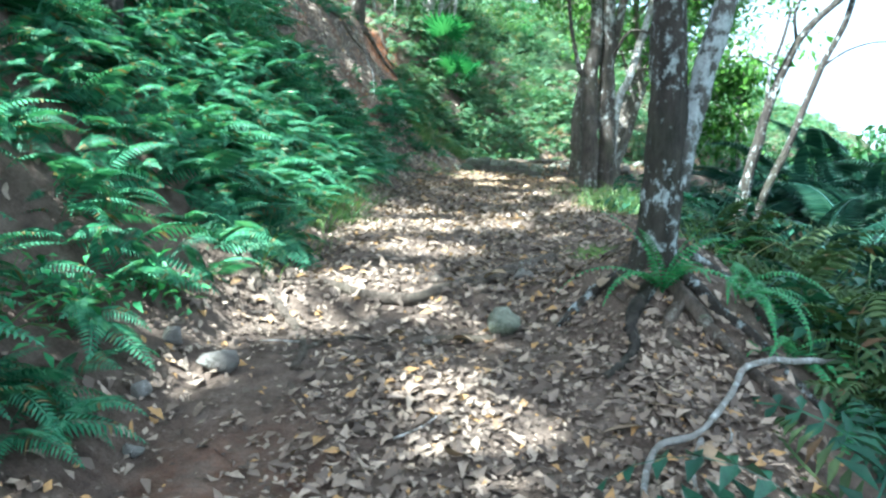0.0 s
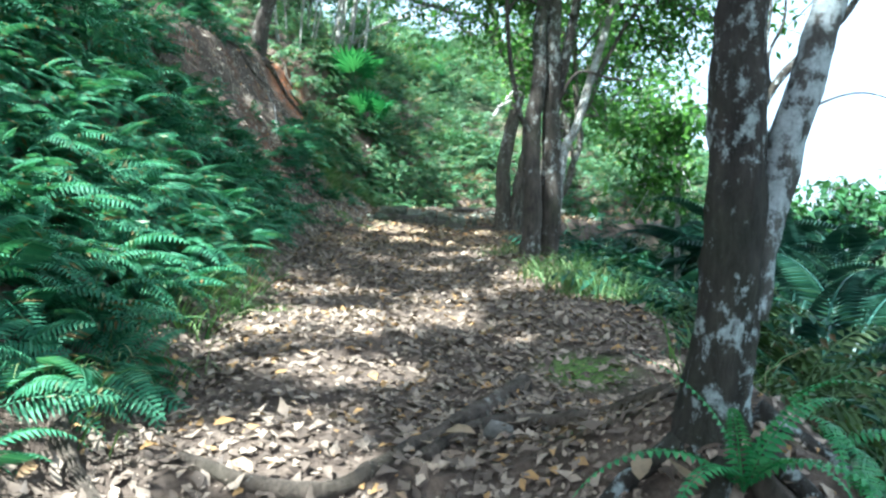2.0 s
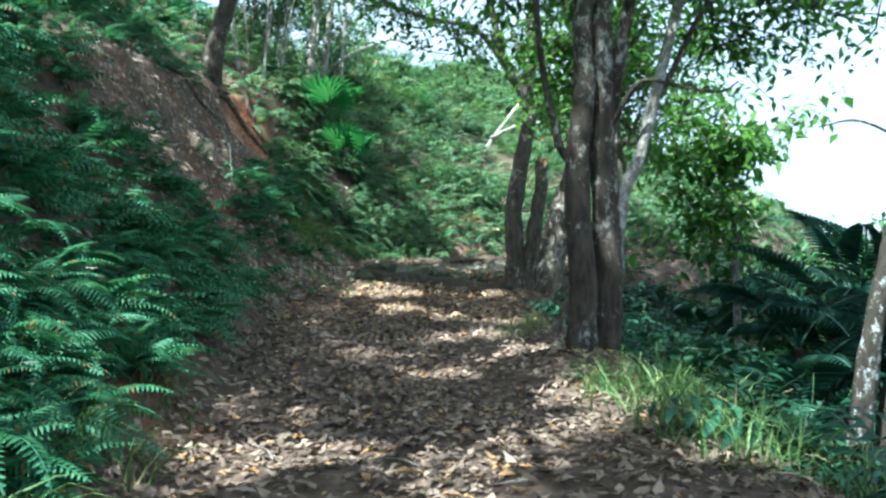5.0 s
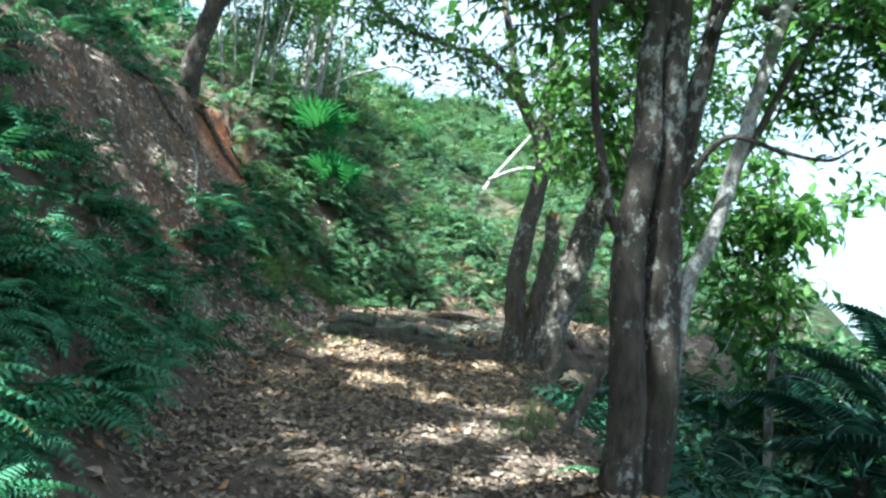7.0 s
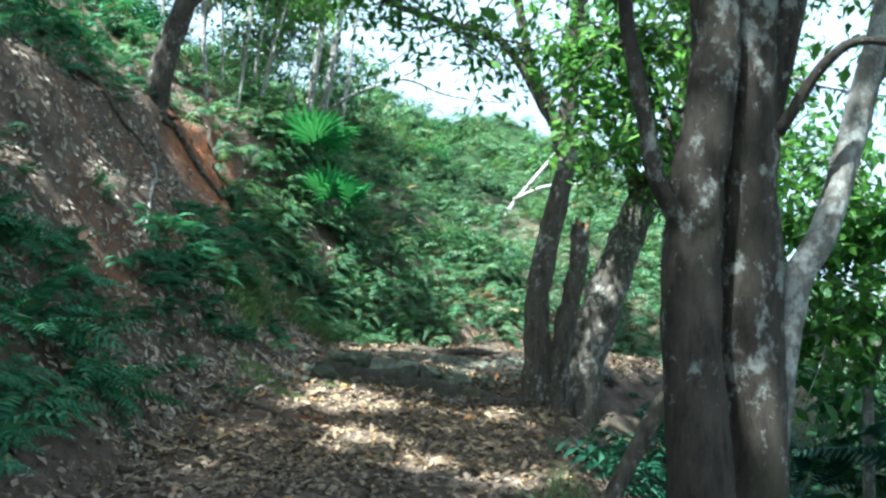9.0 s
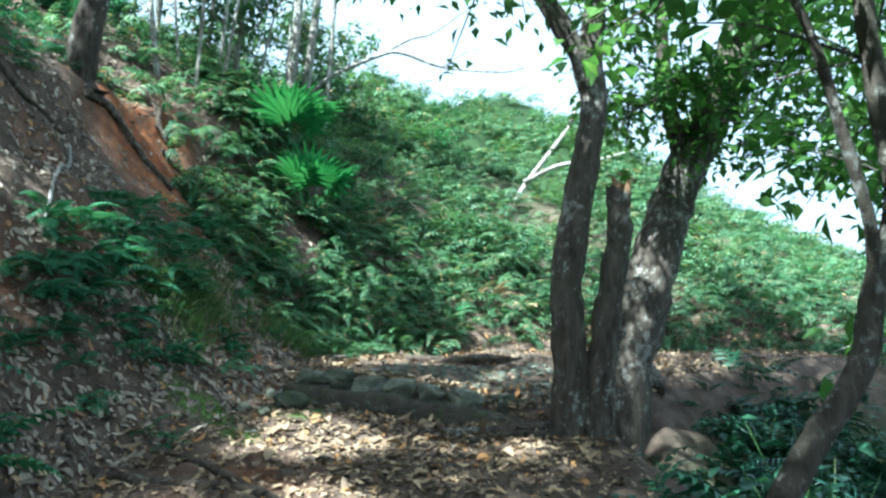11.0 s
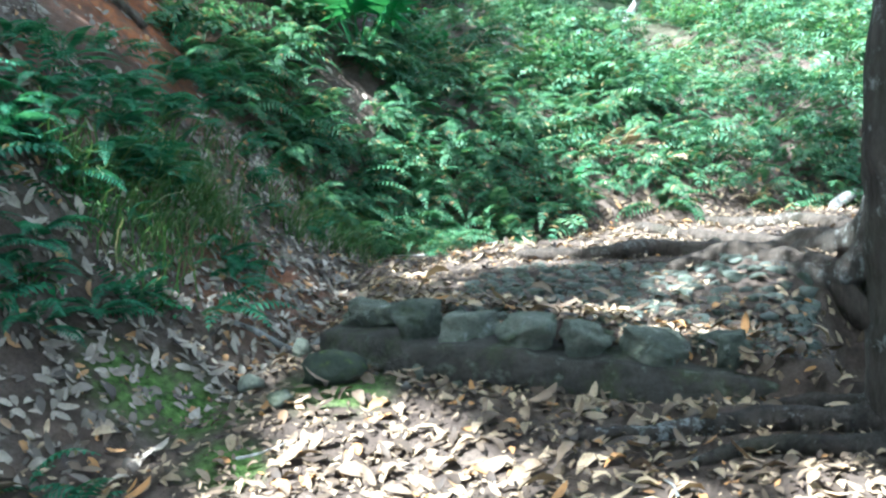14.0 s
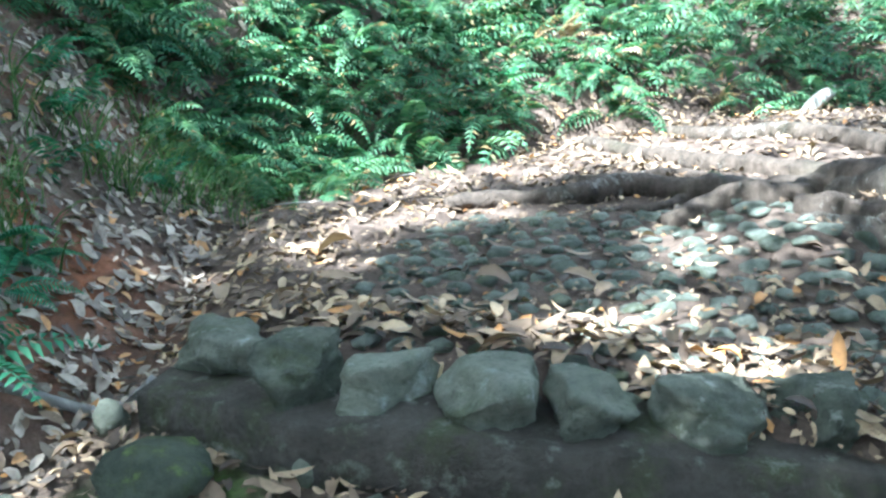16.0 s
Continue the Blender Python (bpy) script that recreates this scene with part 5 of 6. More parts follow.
for k, (x, y, n, s) in enumerate(((0.15, 19.2, 150, 0.85), (0.3, 19.7, 130, 0.8), (-0.15, 18.9, 130, 0.9), (0.75, 19.9, 90, 0.6), (-0.55, 17.4, 120, 0.9), (-0.4, 17.9, 90, 0.8), (-0.75, 17.1, 90, 0.8), (0.5, 20.2, 90, 0.7), (-0.9, 5.6, 60, 0.8), (-0.95, 6.4, 90, 0.9), (-0.85, 7.2, 90, 0.9), (-0.9, 8.2, 90, 0.9), (-0.8, 9.2, 60, 0.8), (-1.05, 4.9, 60, 0.7))):
    grass_tuft(x, y, n, s, "long green grass hanging down the bank", "grass on the bank", 330 + k, lean=-0.5, wide=0.12)

for k, (x, y) in enumerate(((-0.6, 17.77), (-0.48, 17.68), (-0.42, 17.95), (-0.53, 17.25), (-0.73, 17.17), (-0.51, 18.7), (-0.6, 18.2), (-0.49, 17.5), (-0.5, 18.05), (-0.4, 18.15), (-0.51, 17.0), (-0.11, 20.0), (0.06, 20.1), (0.5, 20.4), (0.3, 20.5), (0.7, 20.7), (0.95, 20.8), (-0.05, 19.6))):
    grass_tuft(x, y, 90, 0.75, "dry and green grass hanging down the bank", "grass on the bank", 350 + k, lean=-0.6, wide=0.11)

# ---- roots, sticks and dead wood ----
def root(points, r0, r1, label, sink=0.35, name="root", category="root", mat=ROOT_BARK, seed=1, group="roots across the trail", lifts=None):
    """A root that snakes over the ground, half sunk in it."""
    L = smooth_line([(x, y, 0) for x, y in points], 4)
    n = len(L)
    s = np.linspace(0, 1, n)
    rad = r0 + (r1 - r0) * s
    up = np.interp(s, np.linspace(0, 1, len(lifts)), lifts) if lifts else 0
    z = height(L[:, 0], L[:, 1]) + rad * (1 - 2 * sink) + 0.012 * vnoise(L[:, 0] * 5, L[:, 1] * 5, 51) + up
    L[:, 2] = z
    tagged(new(name, tri_mesh(name, *tube(L, r0, r1, 10, 2, 0, 0.22, seed), mat, True)), label, category, group)


R = "gnarled brown root lying across the leaf-strewn trail"
root([(0.95, 5.75), (0.6, 5.2), (0.34, 4.88), (0.07, 4.55), (-0.29, 4.55), (-0.55, 4.7)], 0.05, 0.03, R, 0.4, seed=2)
root([(1.3, 4.7), (1.05, 5.0), (0.75, 5.1), (0.5, 4.95), (0.35, 4.75)], 0.055, 0.03, R, 0.35, seed=3)
root([(-1.05, 4.85), (-0.9, 4.6), (-0.72, 4.42), (-0.6, 4.2), (-0.5, 3.9), (-0.5, 3.65)], 0.035, 0.018, R, 0.3, seed=4)
root([(0.5, 4.15), (0.1, 4.1), (-0.3, 4.05), (-0.6, 3.8)], 0.03, 0.015, R, 0.4, seed=5)
root([(1.35, 4.2), (1.5, 3.95), (1.62, 3.7), (1.78, 3.4)], 0.05, 0.03, "short moss-stained root below the lichened tree", 0.2, seed=6)
root([(1.45, 4.1), (1.3, 3.9), (1.38, 3.75)], 0.04, 0.02, R, 0.25, seed=7)
for k, pts in enumerate((((1.42, 4.25), (1.6, 4.05), (1.75, 3.95), (1.95, 3.6)), ((1.3, 4.2), (1.15, 4.0), (1.12, 3.8), (0.95, 3.6)), ((1.5, 4.4), (1.75, 4.3), (1.95, 4.1)), ((1.2, 4.35), (0.95, 4.3), (0.8, 4.15)))):
    root(pts, 0.045, 0.018, "dark twisted root at the foot of the lichened tree", 0.2, mat=BARK_DARK, seed=40 + k)
B = "brown root emerging from the leaf litter"
root([(-0.75, 15.2), (-0.4, 15.05), (0.05, 14.9), (0.5, 14.75), (0.85, 14.4)], 0.04, 0.03, B, 0.35, seed=8)
root([(-0.3, 15.6), (0.1, 15.25), (0.45, 14.8), (0.5, 14.3)], 0.035, 0.02, B, 0.35, seed=9)
root([(-0.9, 14.4), (-0.4, 14.35), (-0.15, 13.9), (-0.05, 13.5)], 0.035, 0.02, B, 0.3, seed=10)
root([(-0.6, 13.2), (0.0, 13.0), (0.5, 12.8), (1.0, 12.9)], 0.035, 0.015, B, 0.4, seed=11)
T = "thick grey root of the leaning tree behind the step"
root([(3.7, 17.95), (3.45, 18.4), (3.1, 18.68), (2.75, 18.72), (2.5, 18.92), (2.1, 18.86), (1.8, 18.98), (1.5, 18.9)], 0.105, 0.045, T, 0.3, seed=12, lifts=(0.16, 0.03, 0.0, 0.02, 0.0, 0.0))
root([(3.75, 17.8), (3.45, 18.02), (3.2, 18.26), (2.95, 18.2), (2.7, 18.32), (2.42, 18.24)], 0.11, 0.05, T, 0.3, seed=13, lifts=(0.2, 0.05, 0.0, 0.02, 0.0))
root([(3.85, 18.0), (3.7, 18.9), (3.4, 19.6), (3.15, 20.0), (2.95, 20.6), (2.85, 21.1)], 0.1, 0.05, T, 0.3, seed=14)
root([(4.0, 18.0), (4.3, 19.2), (4.2, 20.1), (3.8, 20.7), (3.4, 21.3)], 0.1, 0.05, T, 0.3, seed=15)
root([(3.8, 18.05), (3.6, 18.7), (3.3, 19.0), (3.0, 19.35), (2.6, 19.4), (2.3, 19.62)], 0.085, 0.03, T, 0.3, seed=31)
root([(3.3, 19.0), (3.15, 19.3), (2.8, 19.9), (2.4, 20.1), (2.2, 20.4)], 0.045, 0.015, T, 0.3, seed=32)
root([(2.75, 18.72), (2.5, 18.6), (2.2, 18.66), (1.95, 18.58)], 0.035, 0.012, T, 0.3, seed=33)
root([(3.7, 17.7), (3.35, 17.6), (3.1, 17.85), (2.9, 18.0)], 0.13, 0.05, T, 0.3, seed=16)
F_ = "dark root of the twin-stemmed tree in front of the step"
root([(2.6, 15.75), (2.35, 16.0), (2.05, 16.1), (1.75, 16.05), (1.5, 16.08)], 0.07, 0.03, F_, 0.35, mat=BARK_MID, seed=17)
root([(2.6, 15.8), (2.4, 15.7), (2.1, 15.85), (1.85, 15.8)], 0.06, 0.02, F_, 0.35, mat=BARK_MID, seed=18)
root([(2.7, 15.9), (2.5, 16.2), (2.3, 16.25), (2.1, 16.2)], 0.06, 0.02, F_, 0.3, mat=BARK_MID, seed=19)
C = "dark bare root hanging on the red clay bank"
root([(-2.77, 19.6), (-2.5, 20.15), (-2.1, 20.55), (-1.78, 20.62), (-1.68, 20.42), (-1.54, 20.42)], 0.06, 0.035, C, -0.15, seed=20, group="roots on the clay bank")
root([(-1.95, 18.6), (-1.83, 19.05), (-1.71, 19.2), (-1.55, 19.29), (-1.4, 19.38), (-1.22, 19.42)], 0.055, 0.03, C, -0.2, seed=21, group="roots on the clay bank")
root([(-1.58, 20.2), (-1.46, 20.32), (-1.33, 20.4), (-1.2, 20.5)], 0.028, 0.014, C, -0.1, seed=22, group="roots on the clay bank")
root([(-1.75, 17.67), (-1.63, 17.37), (-1.5, 16.72), (-1.46, 16.55), (-1.42, 16.31)], 0.02, 0.012, "pale thin root hanging on the clay bank", -0.3, mat=DEADWOOD, seed=23, group="roots on the clay bank")
root([(-2.5, 17.0), (-2.1, 17.2), (-1.85, 17.6), (-1.8, 17.9)], 0.035, 0.015, C, -0.1, seed=24, group="roots on the clay bank")
root([(2.2, 4.02), (1.95, 3.8), (1.75, 3.67), (1.59, 3.6), (1.45, 3.38), (1.25, 3.1), (1.05, 2.98), (0.94, 2.74), (0.92, 2.5)], 0.017, 0.011, "bleached white fallen branch on the trail's edge", -0.6, "fallen_branch", "branch", DEADWOOD, 25, "fallen wood", (0.07, 0.06, 0.05, 0.04, 0.03, 0.02, 0.0))
root([(1.25, 3.1), (1.16, 2.9), (1.13, 2.7)], 0.013, 0.008, "bleached white twig beside the fallen branch", -0.4, "twig", "twig", DEADWOOD, 26, "fallen wood")
root([(-0.12, 17.05), (0.1, 17.2), (0.36, 17.35)], 0.014, 0.02, "grey stick lying beside the stone step", -0.2, "stick", "stick", DEADWOOD, 27, "fallen wood")
for k in range(46):
    y = rr.uniform(3, 21)
    x = rr.uniform(float(left_edge(np.array(y))) - 0.4, 2.2)
    a, l = rr.uniform(0, 3.1), rr.uniform(0.1, 0.32)
    root([(x, y), (x + 0.5 * l * math.cos(a), y + 0.5 * l * math.sin(a) + 0.01), (x + l * math.cos(a + 0.2), y + l * math.sin(a + 0.2))], 0.006, 0.003, "thin dry twig lying in leaf litter", -0.8, "twig", "twig", DEADWOOD if k % 2 else ROOT_BARK, k, "fallen wood", (0.01, 0.02))
log = thing("dead_log", "bleached forked dead log lying in the hillside ferns", "log", "fallen wood", at=(4.4, 28.0, 5.3))
hang("trunk", tri_mesh("trunk", *tube([(4.2, 27.9, 5.2), (4.6, 28, 5.8), (5.2, 28.2, 6.6), (5.8, 28.3, 7.4), (6.5, 28.4, 8.3)], 0.075, 0.025, 9, 4, 0, 0.2, 4), DEADWOOD, True), log)
hang("branch", tri_mesh("branch", *tube([(4.45, 27.9, 5.7), (5.2, 27.6, 6.05), (6.0, 27.4, 6.15), (6.9, 27.2, 6.4)], 0.065, 0.02, 8, 4, 0, 0.2, 5), DEADWOOD, True), log)
hang("branch", tri_mesh("branch", *tube([(5.6, 28.2, 7.2), (5.9, 28.2, 8.0), (6.0, 28.3, 8.7)], 0.05, 0.02, 7, 4, 0, 0.2, 6), DEADWOOD, True), log)
hang("branch", tri_mesh("branch", *tube([(5.9, 28.3, 7.5), (6.5, 28.2, 7.6), (7.0, 28.3, 7.9)], 0.035, 0.015, 7, 4, 0, 0.2, 7), DEADWOOD, True), log)
stump = new("dead_stump", tri_mesh("dead_stump", *tube([g(5.0, 21.6, -0.1), g(5.02, 21.6, 0.06), g(5.2, 21.65, 0.16)], 0.08, 0.05, 10, 3, 0.03, 0.25, 3, 0.1), DEADWOOD, True))
tagged(stump, "bleached broken stump at the foot of the hill", "stump", "fallen wood")

# ---- stones ----
for k, (x, y, sx, sy, sz, mat, label) in enumerate((
        (-0.83, 3.66, 0.25, 0.2, 0.13, PALE_STONE, "flat pale brown stone set in the bare earth"), (0.52, 4.2, 0.28, 0.24, 0.2, STONE, "rounded grey-green stone in the middle of the trail"),
        (0.68, 4.95, 0.2, 0.13, 0.12, PALE_STONE, "pale grey stone behind the root step"), (1.5, 3.95, 0.14, 0.11, 0.1, PALE_STONE, "small white stone among fallen leaves"),
        (-1.08, 3.3, 0.16, 0.12, 0.1, PALE_STONE, "chalky pale stone in the eroded edge"), (-1.0, 3.0, 0.12, 0.1, 0.08, PALE_STONE, "chalky pale stone in the eroded edge"),
        (-1.1, 3.75, 0.1, 0.14, 0.1, PALE_STONE, "chalky pale stone in the eroded edge"), (0.47, 16.74, 0.42, 0.36, 0.2, MOSSY, "yellow-green mossy stone lying in front of the step"),
        (0.27, 17.14, 0.17, 0.15, 0.16, STONE, "grey-green stone at the end of the step"), (0.87, 16.76, 0.13, 0.11, 0.13, STONE, "small grey-green stone at the foot of the step"),
        (0.1, 16.75, 0.2, 0.14, 0.1, STONE, "mossy stone half buried in leaves"), (0.3, 16.45, 0.2, 0.16, 0.1, STONE, "mossy stone half buried in leaves"),
        (2.85, 18.72, 0.2, 0.16, 0.17, STONE, "grey stone wedged between two roots"), (2.55, 22.0, 0.17, 0.14, 0.12, PALE_STONE, "pale stone under the hillside ferns"),
        (0.83, 16.55, 0.07, 0.06, 0.05, PALE_STONE, "pebble on the trail"), (1.05, 16.6, 0.06, 0.05, 0.05, STONE, "pebble on the trail"), (1.6, 16.25, 0.08, 0.06, 0.06, STONE, "pebble on the trail"))):
    ob = new("stone" if "pebble" not in label else "pebble", stone_mesh("stone", k + 3, (sx, sy, sz), mat))
    ob.location = g(x, y, 0.22 * sz)
    ob.rotation_euler = (0, 0, k * 1.3)
    tagged(ob, label, "stone", "stones on the trail")

# the stone step: a row of boulders bedded on old mortar
ux, uy = STEP_R[0] - STEP_L[0], STEP_R[1] - STEP_L[1]
un = math.hypot(ux, uy)
ang = math.atan2(uy, ux)
step = thing("stone_step", "low step of mossy boulders on a mortared footing", "stone step", kind="structure", at=(STEP_L[0], STEP_L[1], 1.8))


def step_bend(s):
    """How far the row of boulders bows back from its straight line, s from 0 to 1 along it."""
    return float(np.interp(s, (0, 0.25, 0.5, 0.75, 1.0, 1.1), (0.04, -0.07, -0.07, 0.03, 0.16, 0.22)))


along = 0.0
for k, (w, h, top, back) in enumerate(((0.31, 0.24, 2.10, 0.04), (0.29, 0.25, 2.10, 0.02), (0.26, 0.22, 2.045, 0.0), (0.29, 0.22, 2.04, -0.02), (0.28, 0.2, 2.0, -0.01), (0.31, 0.22, 1.96, 0.0), (0.28, 0.24, 1.93, 0.0), (0.2, 0.15, 1.82, 0.02))):
    s = (along + w / 2) / 2.02
    back += step_bend(s) + 0.03
    x, y = STEP_L[0] + ux * s - uy / un * back, STEP_L[1] + uy * s + ux / un * back
    ob = new("boulder", stone_mesh("boulder", k + 31, (w * 1.25, 0.34, h * 1.05), STONE, 4, 0.2, 0.1, 0.72))
    ob.parent = step
    ob.location = (x - step.location.x, y - step.location.y, top - h * 0.4 - step.location.z)
    ob.rotation_euler = (0, rr.uniform(-0.12, 0.12) + 0.08, ang + rr.uniform(-0.14, 0.14))
    along += w
foot = []
rows = (1.0, 0.8, 0.62, 0.45, 0.3, 0.16, 0.05)
for s in np.linspace(-0.02, 1.12, 90):
    bow = step_bend(s)
    x, y = STEP_L[0] + ux * s - uy / un * bow, STEP_L[1] + uy * s + ux / un * bow
    zt = 1.99 - 0.05 * s - 0.15 * s * s + 0.02 * float(vnoise(np.array(s * 14), np.array(0.5), 91))
    nx, ny = -uy / un, ux / un
    line = []
    for v in rows:
        out = 0.165 + 0.03 * min(1, v * 3) + 0.022 * float(vnoise(np.array(s * 12), np.array(v * 3), 92)) + 0.01 * float(vnoise(np.array(s * 36), np.array(v * 7), 93))
        line.append((x - nx * out, y - ny * out, zt - 0.36 * v))
    foot.append(line + [(x + nx * 0.12, y + ny * 0.12, zt), (x + nx * 0.12, y + ny * 0.12, 1.6)])
FV = np.array(foot)
wide = len(foot[0])
FF = []
for i in range(len(foot) - 1):
    for j in range(wide - 1):
        o = i * wide + j
        FF += [(o, o + wide, o + wide + 1), (o, o + wide + 1, o + 1)]
for o in (0, (len(foot) - 1) * wide):
    FF += [(o, o + j, o + j + 1) for j in range(1, wide - 1)]
hang("mortar_footing", tri_mesh("mortar_footing", FV.reshape(-1, 3), FF, MORTAR, True), step, "dark weathered mortar footing")

# ---- the cobbled platform behind it, stone by stone ----
cobbles = thing("cobbled_platform", "cobbled platform of rounded grey stones strewn with leaves", "paving", kind="structure", at=(1.7, 17.6, 1.95))
COBBLES = [stone_mesh("cobble", 60 + k, (1, 1, 0.68), COBBLE, 1 if k % 2 else 2, 0.2, 0.12) for k in range(8)]


def lay(name, x, y, size, turn, k, up=0.0, tall=1.0):
    ob = new(name, COBBLES[k % 8])
    ob.parent = cobbles
    ob.location = (x - 1.7, y - 17.6, ground_at(x, y) + up - 1.95)
    ob.rotation_euler = (rr.uniform(-0.12, 0.12), rr.uniform(-0.12, 0.12), turn)
    ob.scale = (size * rr.uniform(1.0, 1.3), size, size * 0.75 * tall)


k = 0
for row in range(17):
    back = 0.24 + row * 0.105
    for col in range(20):
        a = 0.18 + col * 0.125 + (0.06 if row % 2 else 0) + rr.uniform(-0.018, 0.018)
        x = STEP_L[0] + ux / un * a - uy / un * back + 0.15 * (back - 0.24)
        y = STEP_L[1] + uy / un * a + ux / un * back + rr.uniform(-0.015, 0.015)
        right = 2.5 + (y - 16.5) * 0.42
        if x > right or x < 0.85 + 0.25 * (y - 17) or y > 18.75 - 0.12 * (x - 1) or k > 290:
            continue
        lay("cobble", x, y, rr.uniform(0.105, 0.14), rr.uniform(-0.5, 0.5), k, 0.0)
        k += 1
for j in range(11):
    y = 16.55 + j * 0.12
    lay("edge_stone", 2.52 + (y - 16.5) * 0.42, y, rr.uniform(0.14, 0.19), rr.uniform(0, 3), j, -0.02, 1.3)

# ---- fallen leaves ----
FALLEN = [leaf_shape(1, 0.46, 0.10, 0.5), leaf_shape(1, 0.38, 0.02, 0.2), leaf_shape(1, 0.42, -0.06, -0.4), leaf_shape(1, 0.5, 0.16, 0.9), leaf_shape(1, 0.32, 0.05, -0.7)]


SMALL_FALLEN = [small_leaf(0.6, 0.12, 0.1), small_leaf(0.5, 0.05, -0.1), small_leaf(0.55, -0.08, -0.2), small_leaf(0.45, 0.15, 0.3)]


def litter(n, x0, x1, y0, y1, keep, small, big, seed, name, label, up=0.0, mat=LITTER):
    x, y, r = spots(n, x0, x1, y0, y1, keep, seed)
    m = len(x)
    e = 0.06
    zx, zy = (height(x + e, y) - height(x - e, y)) / (2 * e), (height(x, y + e) - height(x, y - e)) / (2 * e)
    az = r.uniform(0, 2 * np.pi, m)
    slope = np.arctan(zx * np.cos(az) + zy * np.sin(az))
    cross = np.arctan(-zx * np.sin(az) + zy * np.cos(az))
    s = small + (big - small) * r.random(m) ** 1.8
    M = poses(np.stack([x, y, height_fine(x, y) + up + 0.012 + 0.016 * r.random(m)], 1), az, slope + r.normal(0, 0.19, m), cross + r.normal(0, 0.22, m), s)
    tagged(new(name, tri_mesh(name, *scatter(FALLEN if big > 0.1 else SMALL_FALLEN, M), mat)), label, "fallen leaves", kind="stuff")


def trail_keep(x, y):
    dl, dr = x - left_edge(y), right_edge(y) - x
    k = np.clip((dl + 0.35) / 0.5, 0, 1) * np.clip((dr + 0.3) / 0.5, 0, 1)
    for cx, cy, cr in ((-0.75, 2.75, 0.5), (-0.6, 3.6, 0.4), (-0.6, 7.5, 0.5), (0.2, 15.1, 0.4), (-0.1, 17.9, 0.4), (-0.15, 16.48, 0.2), (0.5, 16.66, 0.2), (1.35, 6.0, 0.35), (0.95, 16.72, 0.12), (1.4, 16.62, 0.12), (1.85, 16.45, 0.12), (3.0, 16.85, 0.3), (3.15, 17.2, 0.25)):
        k = k * (1 - 0.8 * np.exp(-((x - cx) ** 2 + (y - cy) ** 2) / cr ** 2))
    return k * (0.7 + 0.4 * vnoise(x * 1.5, y * 1.5, 71))


litter(62000, -1.6, 2.9, 0.5, 13.5, trail_keep, 0.03, 0.099, 81, "leaf_litter", "brown and tan fallen leaves strewn over the trail")
litter(9500, -1.2, 3.2, 13.5, 17.0, trail_keep, 0.03, 0.12, 82, "leaf_litter", "large tan and grey fallen leaves before the step", mat=TAN_LITTER)
litter(17000, -0.6, 7.5, 17.0, 22.5, lambda x, y: 0.7 * trail_keep(x, y) * np.where((x > 1.0) & (x < 2.9) & (y > 17.6) & (y < 18.8), 0.34, 1.2), 0.045, 0.12, 83, "leaf_litter", "tan fallen leaves on the cobbles and round the roots", mat=TAN_LITTER)
litter(22000, -3.2, 0.9, 13.5, 21.5, lambda x, y: np.where((left_edge(y) - x > 0) & (left_edge(y) - x < 1.0), 0.95, np.where(y > 18.3, 0.2, 0.6)) * (x < left_edge(y) + 0.1), 0.035, 0.115, 84, "leaf_litter", "grey-brown fallen leaves caught on the bank", mat=GREY_LITTER)
litter(3000, -4.5, 0, 0.5, 13.5, lambda x, y: np.where(left_edge(y) - x > 0, 0.6, 0.0), 0.05, 0.12, 85, "leaf_litter", "brown dead leaves under the ferns")
litter(3600, 0.6, 2.7, 16.2, 18.2, lambda x, y: np.clip(1 - abs((x - STEP_L[0]) * -uy / un + (y - STEP_L[1]) * ux / un - 0.38) / 0.22, 0, 1) * (x < 2.3 + (y - 16.5) * 0.42), 0.06, 0.13, 86, "leaf_litter", "drift of tan leaves behind the step's boulders", 0.035, TAN_LITTER)
litter(1500, 0.2, 2.7, 15.8, 17.4, lambda x, y: np.clip(1 - abs((x - STEP_L[0]) * -uy / un + (y - STEP_L[1]) * ux / un + 0.3) / 0.12, 0, 1), 0.06, 0.13, 87, "leaf_litter", "tan leaves piled against the step's footing", 0.01, TAN_LITTER)
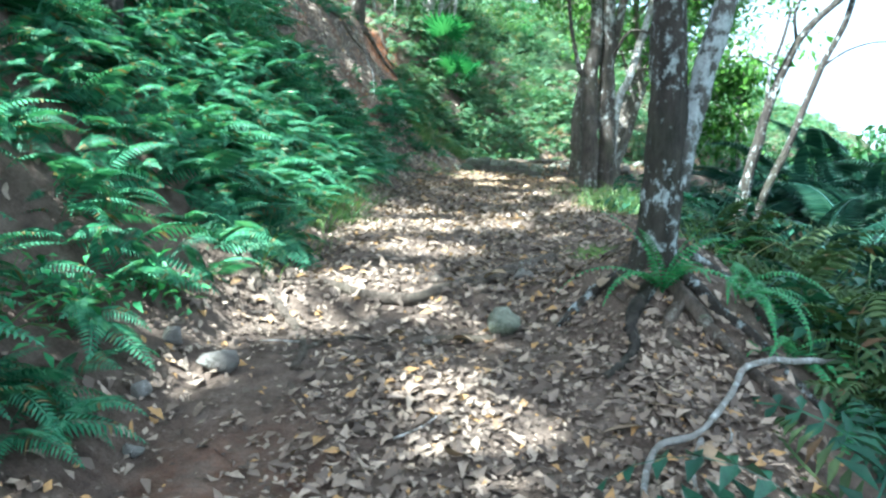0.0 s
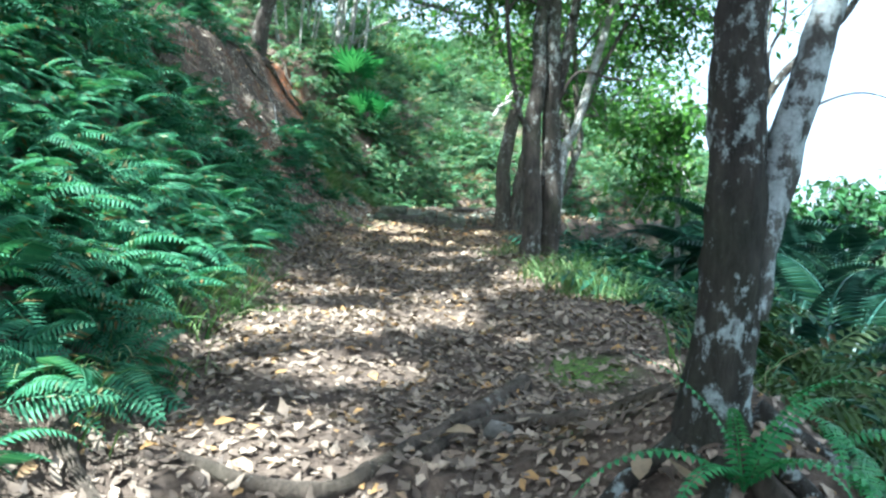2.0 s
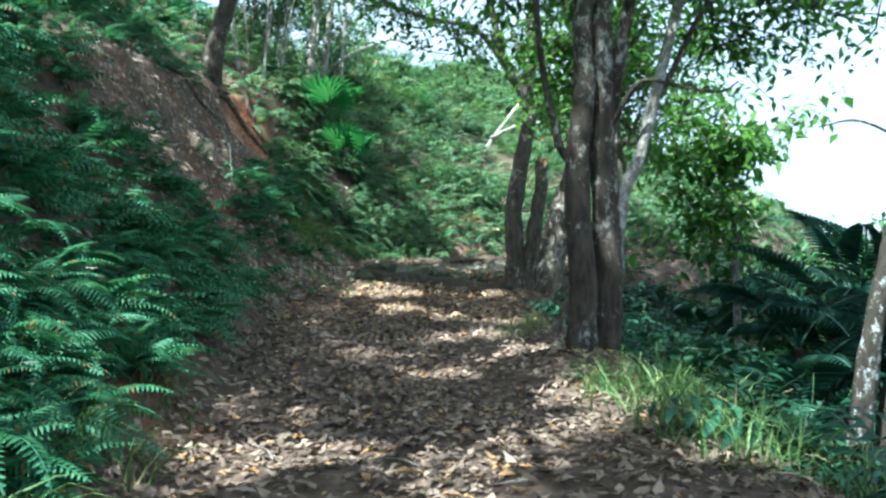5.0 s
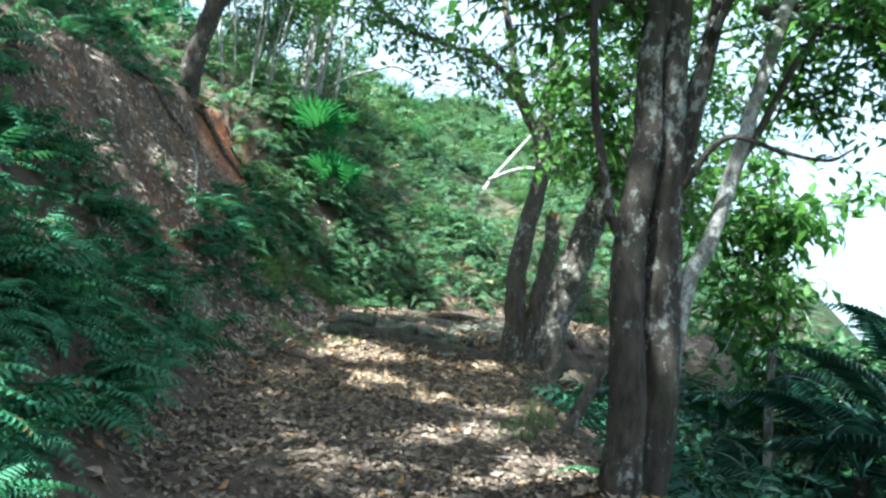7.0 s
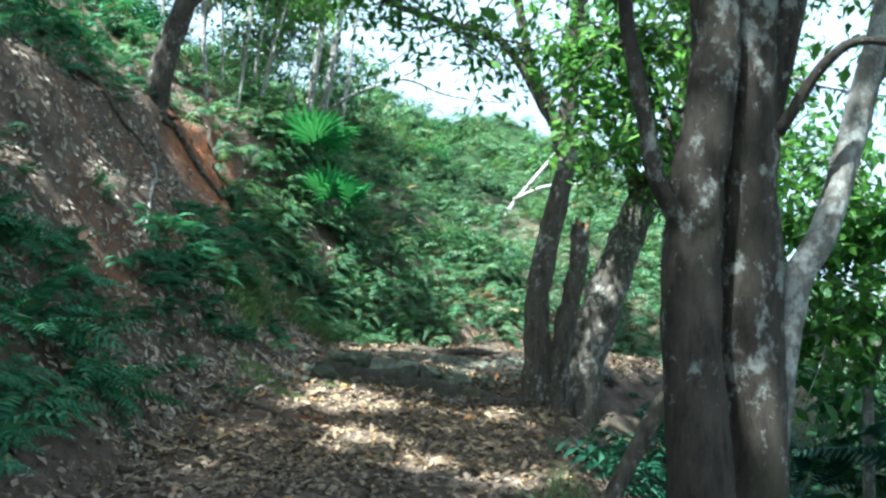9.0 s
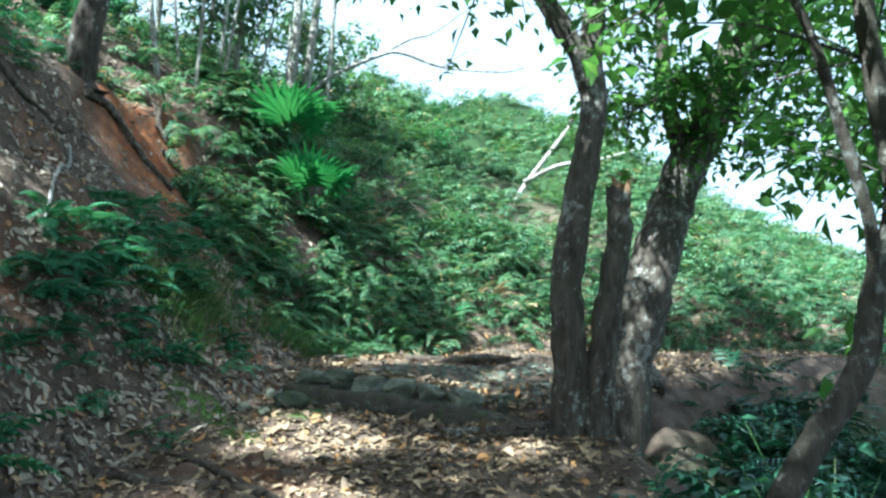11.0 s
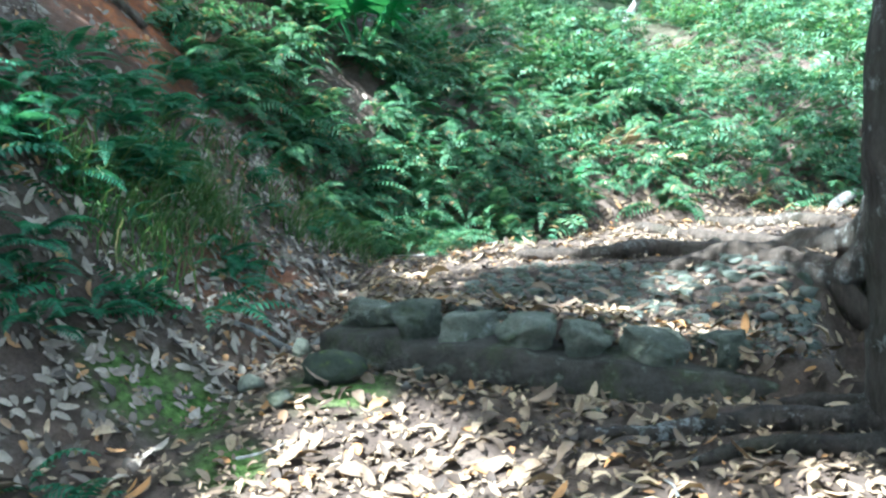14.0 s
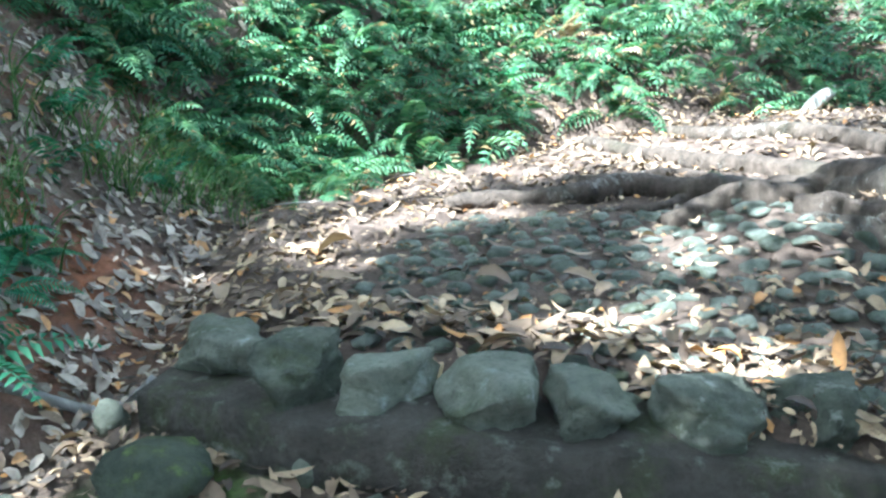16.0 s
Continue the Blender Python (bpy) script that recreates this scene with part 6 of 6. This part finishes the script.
litter(20000, -1.5, 1.9, 1.4, 7.0, trail_keep, 0.016, 0.045, 88, "leaf_crumbs", "broken leaf crumbs strewn over the bare earth")
litter(12000, -0.9, 2.6, 13.0, 19.0, trail_keep, 0.018, 0.05, 89, "leaf_crumbs", "broken leaf crumbs between the large leaves", mat=TAN_LITTER)
BIG = [tri_mesh("fallen_leaf", *t, TAN_LITTER) for t in FALLEN]
for k in range(70):
    if k < 30:
        x, y = rr.uniform(0.2, 2.3), rr.uniform(15.6, 18.4)
    elif k < 50:
        x, y = rr.uniform(-0.6, 2.2), rr.uniform(13.4, 16)
    else:
        x, y = rr.uniform(-0.6, 1.3), rr.uniform(2.5, 5)
    ob = new("fallen_leaf", BIG[k % 5])
    ob.location = g(x, y, 0.03 + (0.02 if y > 17 else 0))
    ob.rotation_euler = (rr.gauss(0, 0.25), rr.gauss(0, 0.25), rr.uniform(0, 6.3))
    s = rr.uniform(0.13, 0.2)
    ob.scale = (s, s, s)
    tagged(ob, "large curled tan leaf lying on the trail", "leaf", "large fallen leaves")

# ---- small white flowers among the bank ferns ----
PETAL = leaf_material("white_petal", (0.6, 0.6, 0.55), (0.75, 0.75, 0.7), (0.8, 0.8, 0.78), 0.3, 0.6)
for k, (x, y, up) in enumerate(((-1.25, 6.3, 0.45), (-1.2, 5.6, 0.42), (-1.6, 8.2, 0.5), (-1.75, 10.2, 0.5), (-1.3, 9.0, 0.4), (-1.5, 11.5, 0.45), (-1.1, 7.6, 0.4))):
    z = ground_at(x, y)
    f = thing("flower", "small white flower on a thin stalk among ferns", "flower", "white flowers on the bank", at=(x, y, z))
    hang("stem", tri_mesh("stem", *tube([(x, y, z - 0.02), (x + 0.06, y, z + up * 0.6), (x + 0.14, y - 0.02, z + up)], 0.004, 0.002, 4, 3), GRASS), f)
    for j in range(5):
        ob = new("petal", BIG_PETAL if k + j else tri_mesh("petal", *leaf_shape(0.035, 0.02, 0.1, 0.4), PETAL))
        if k + j == 0:
            BIG_PETAL = ob.data
        ob.parent = f
        ob.location = (0.14, -0.02, up)
        ob.rotation_euler = (0, -0.3, j * 1.257 + k)
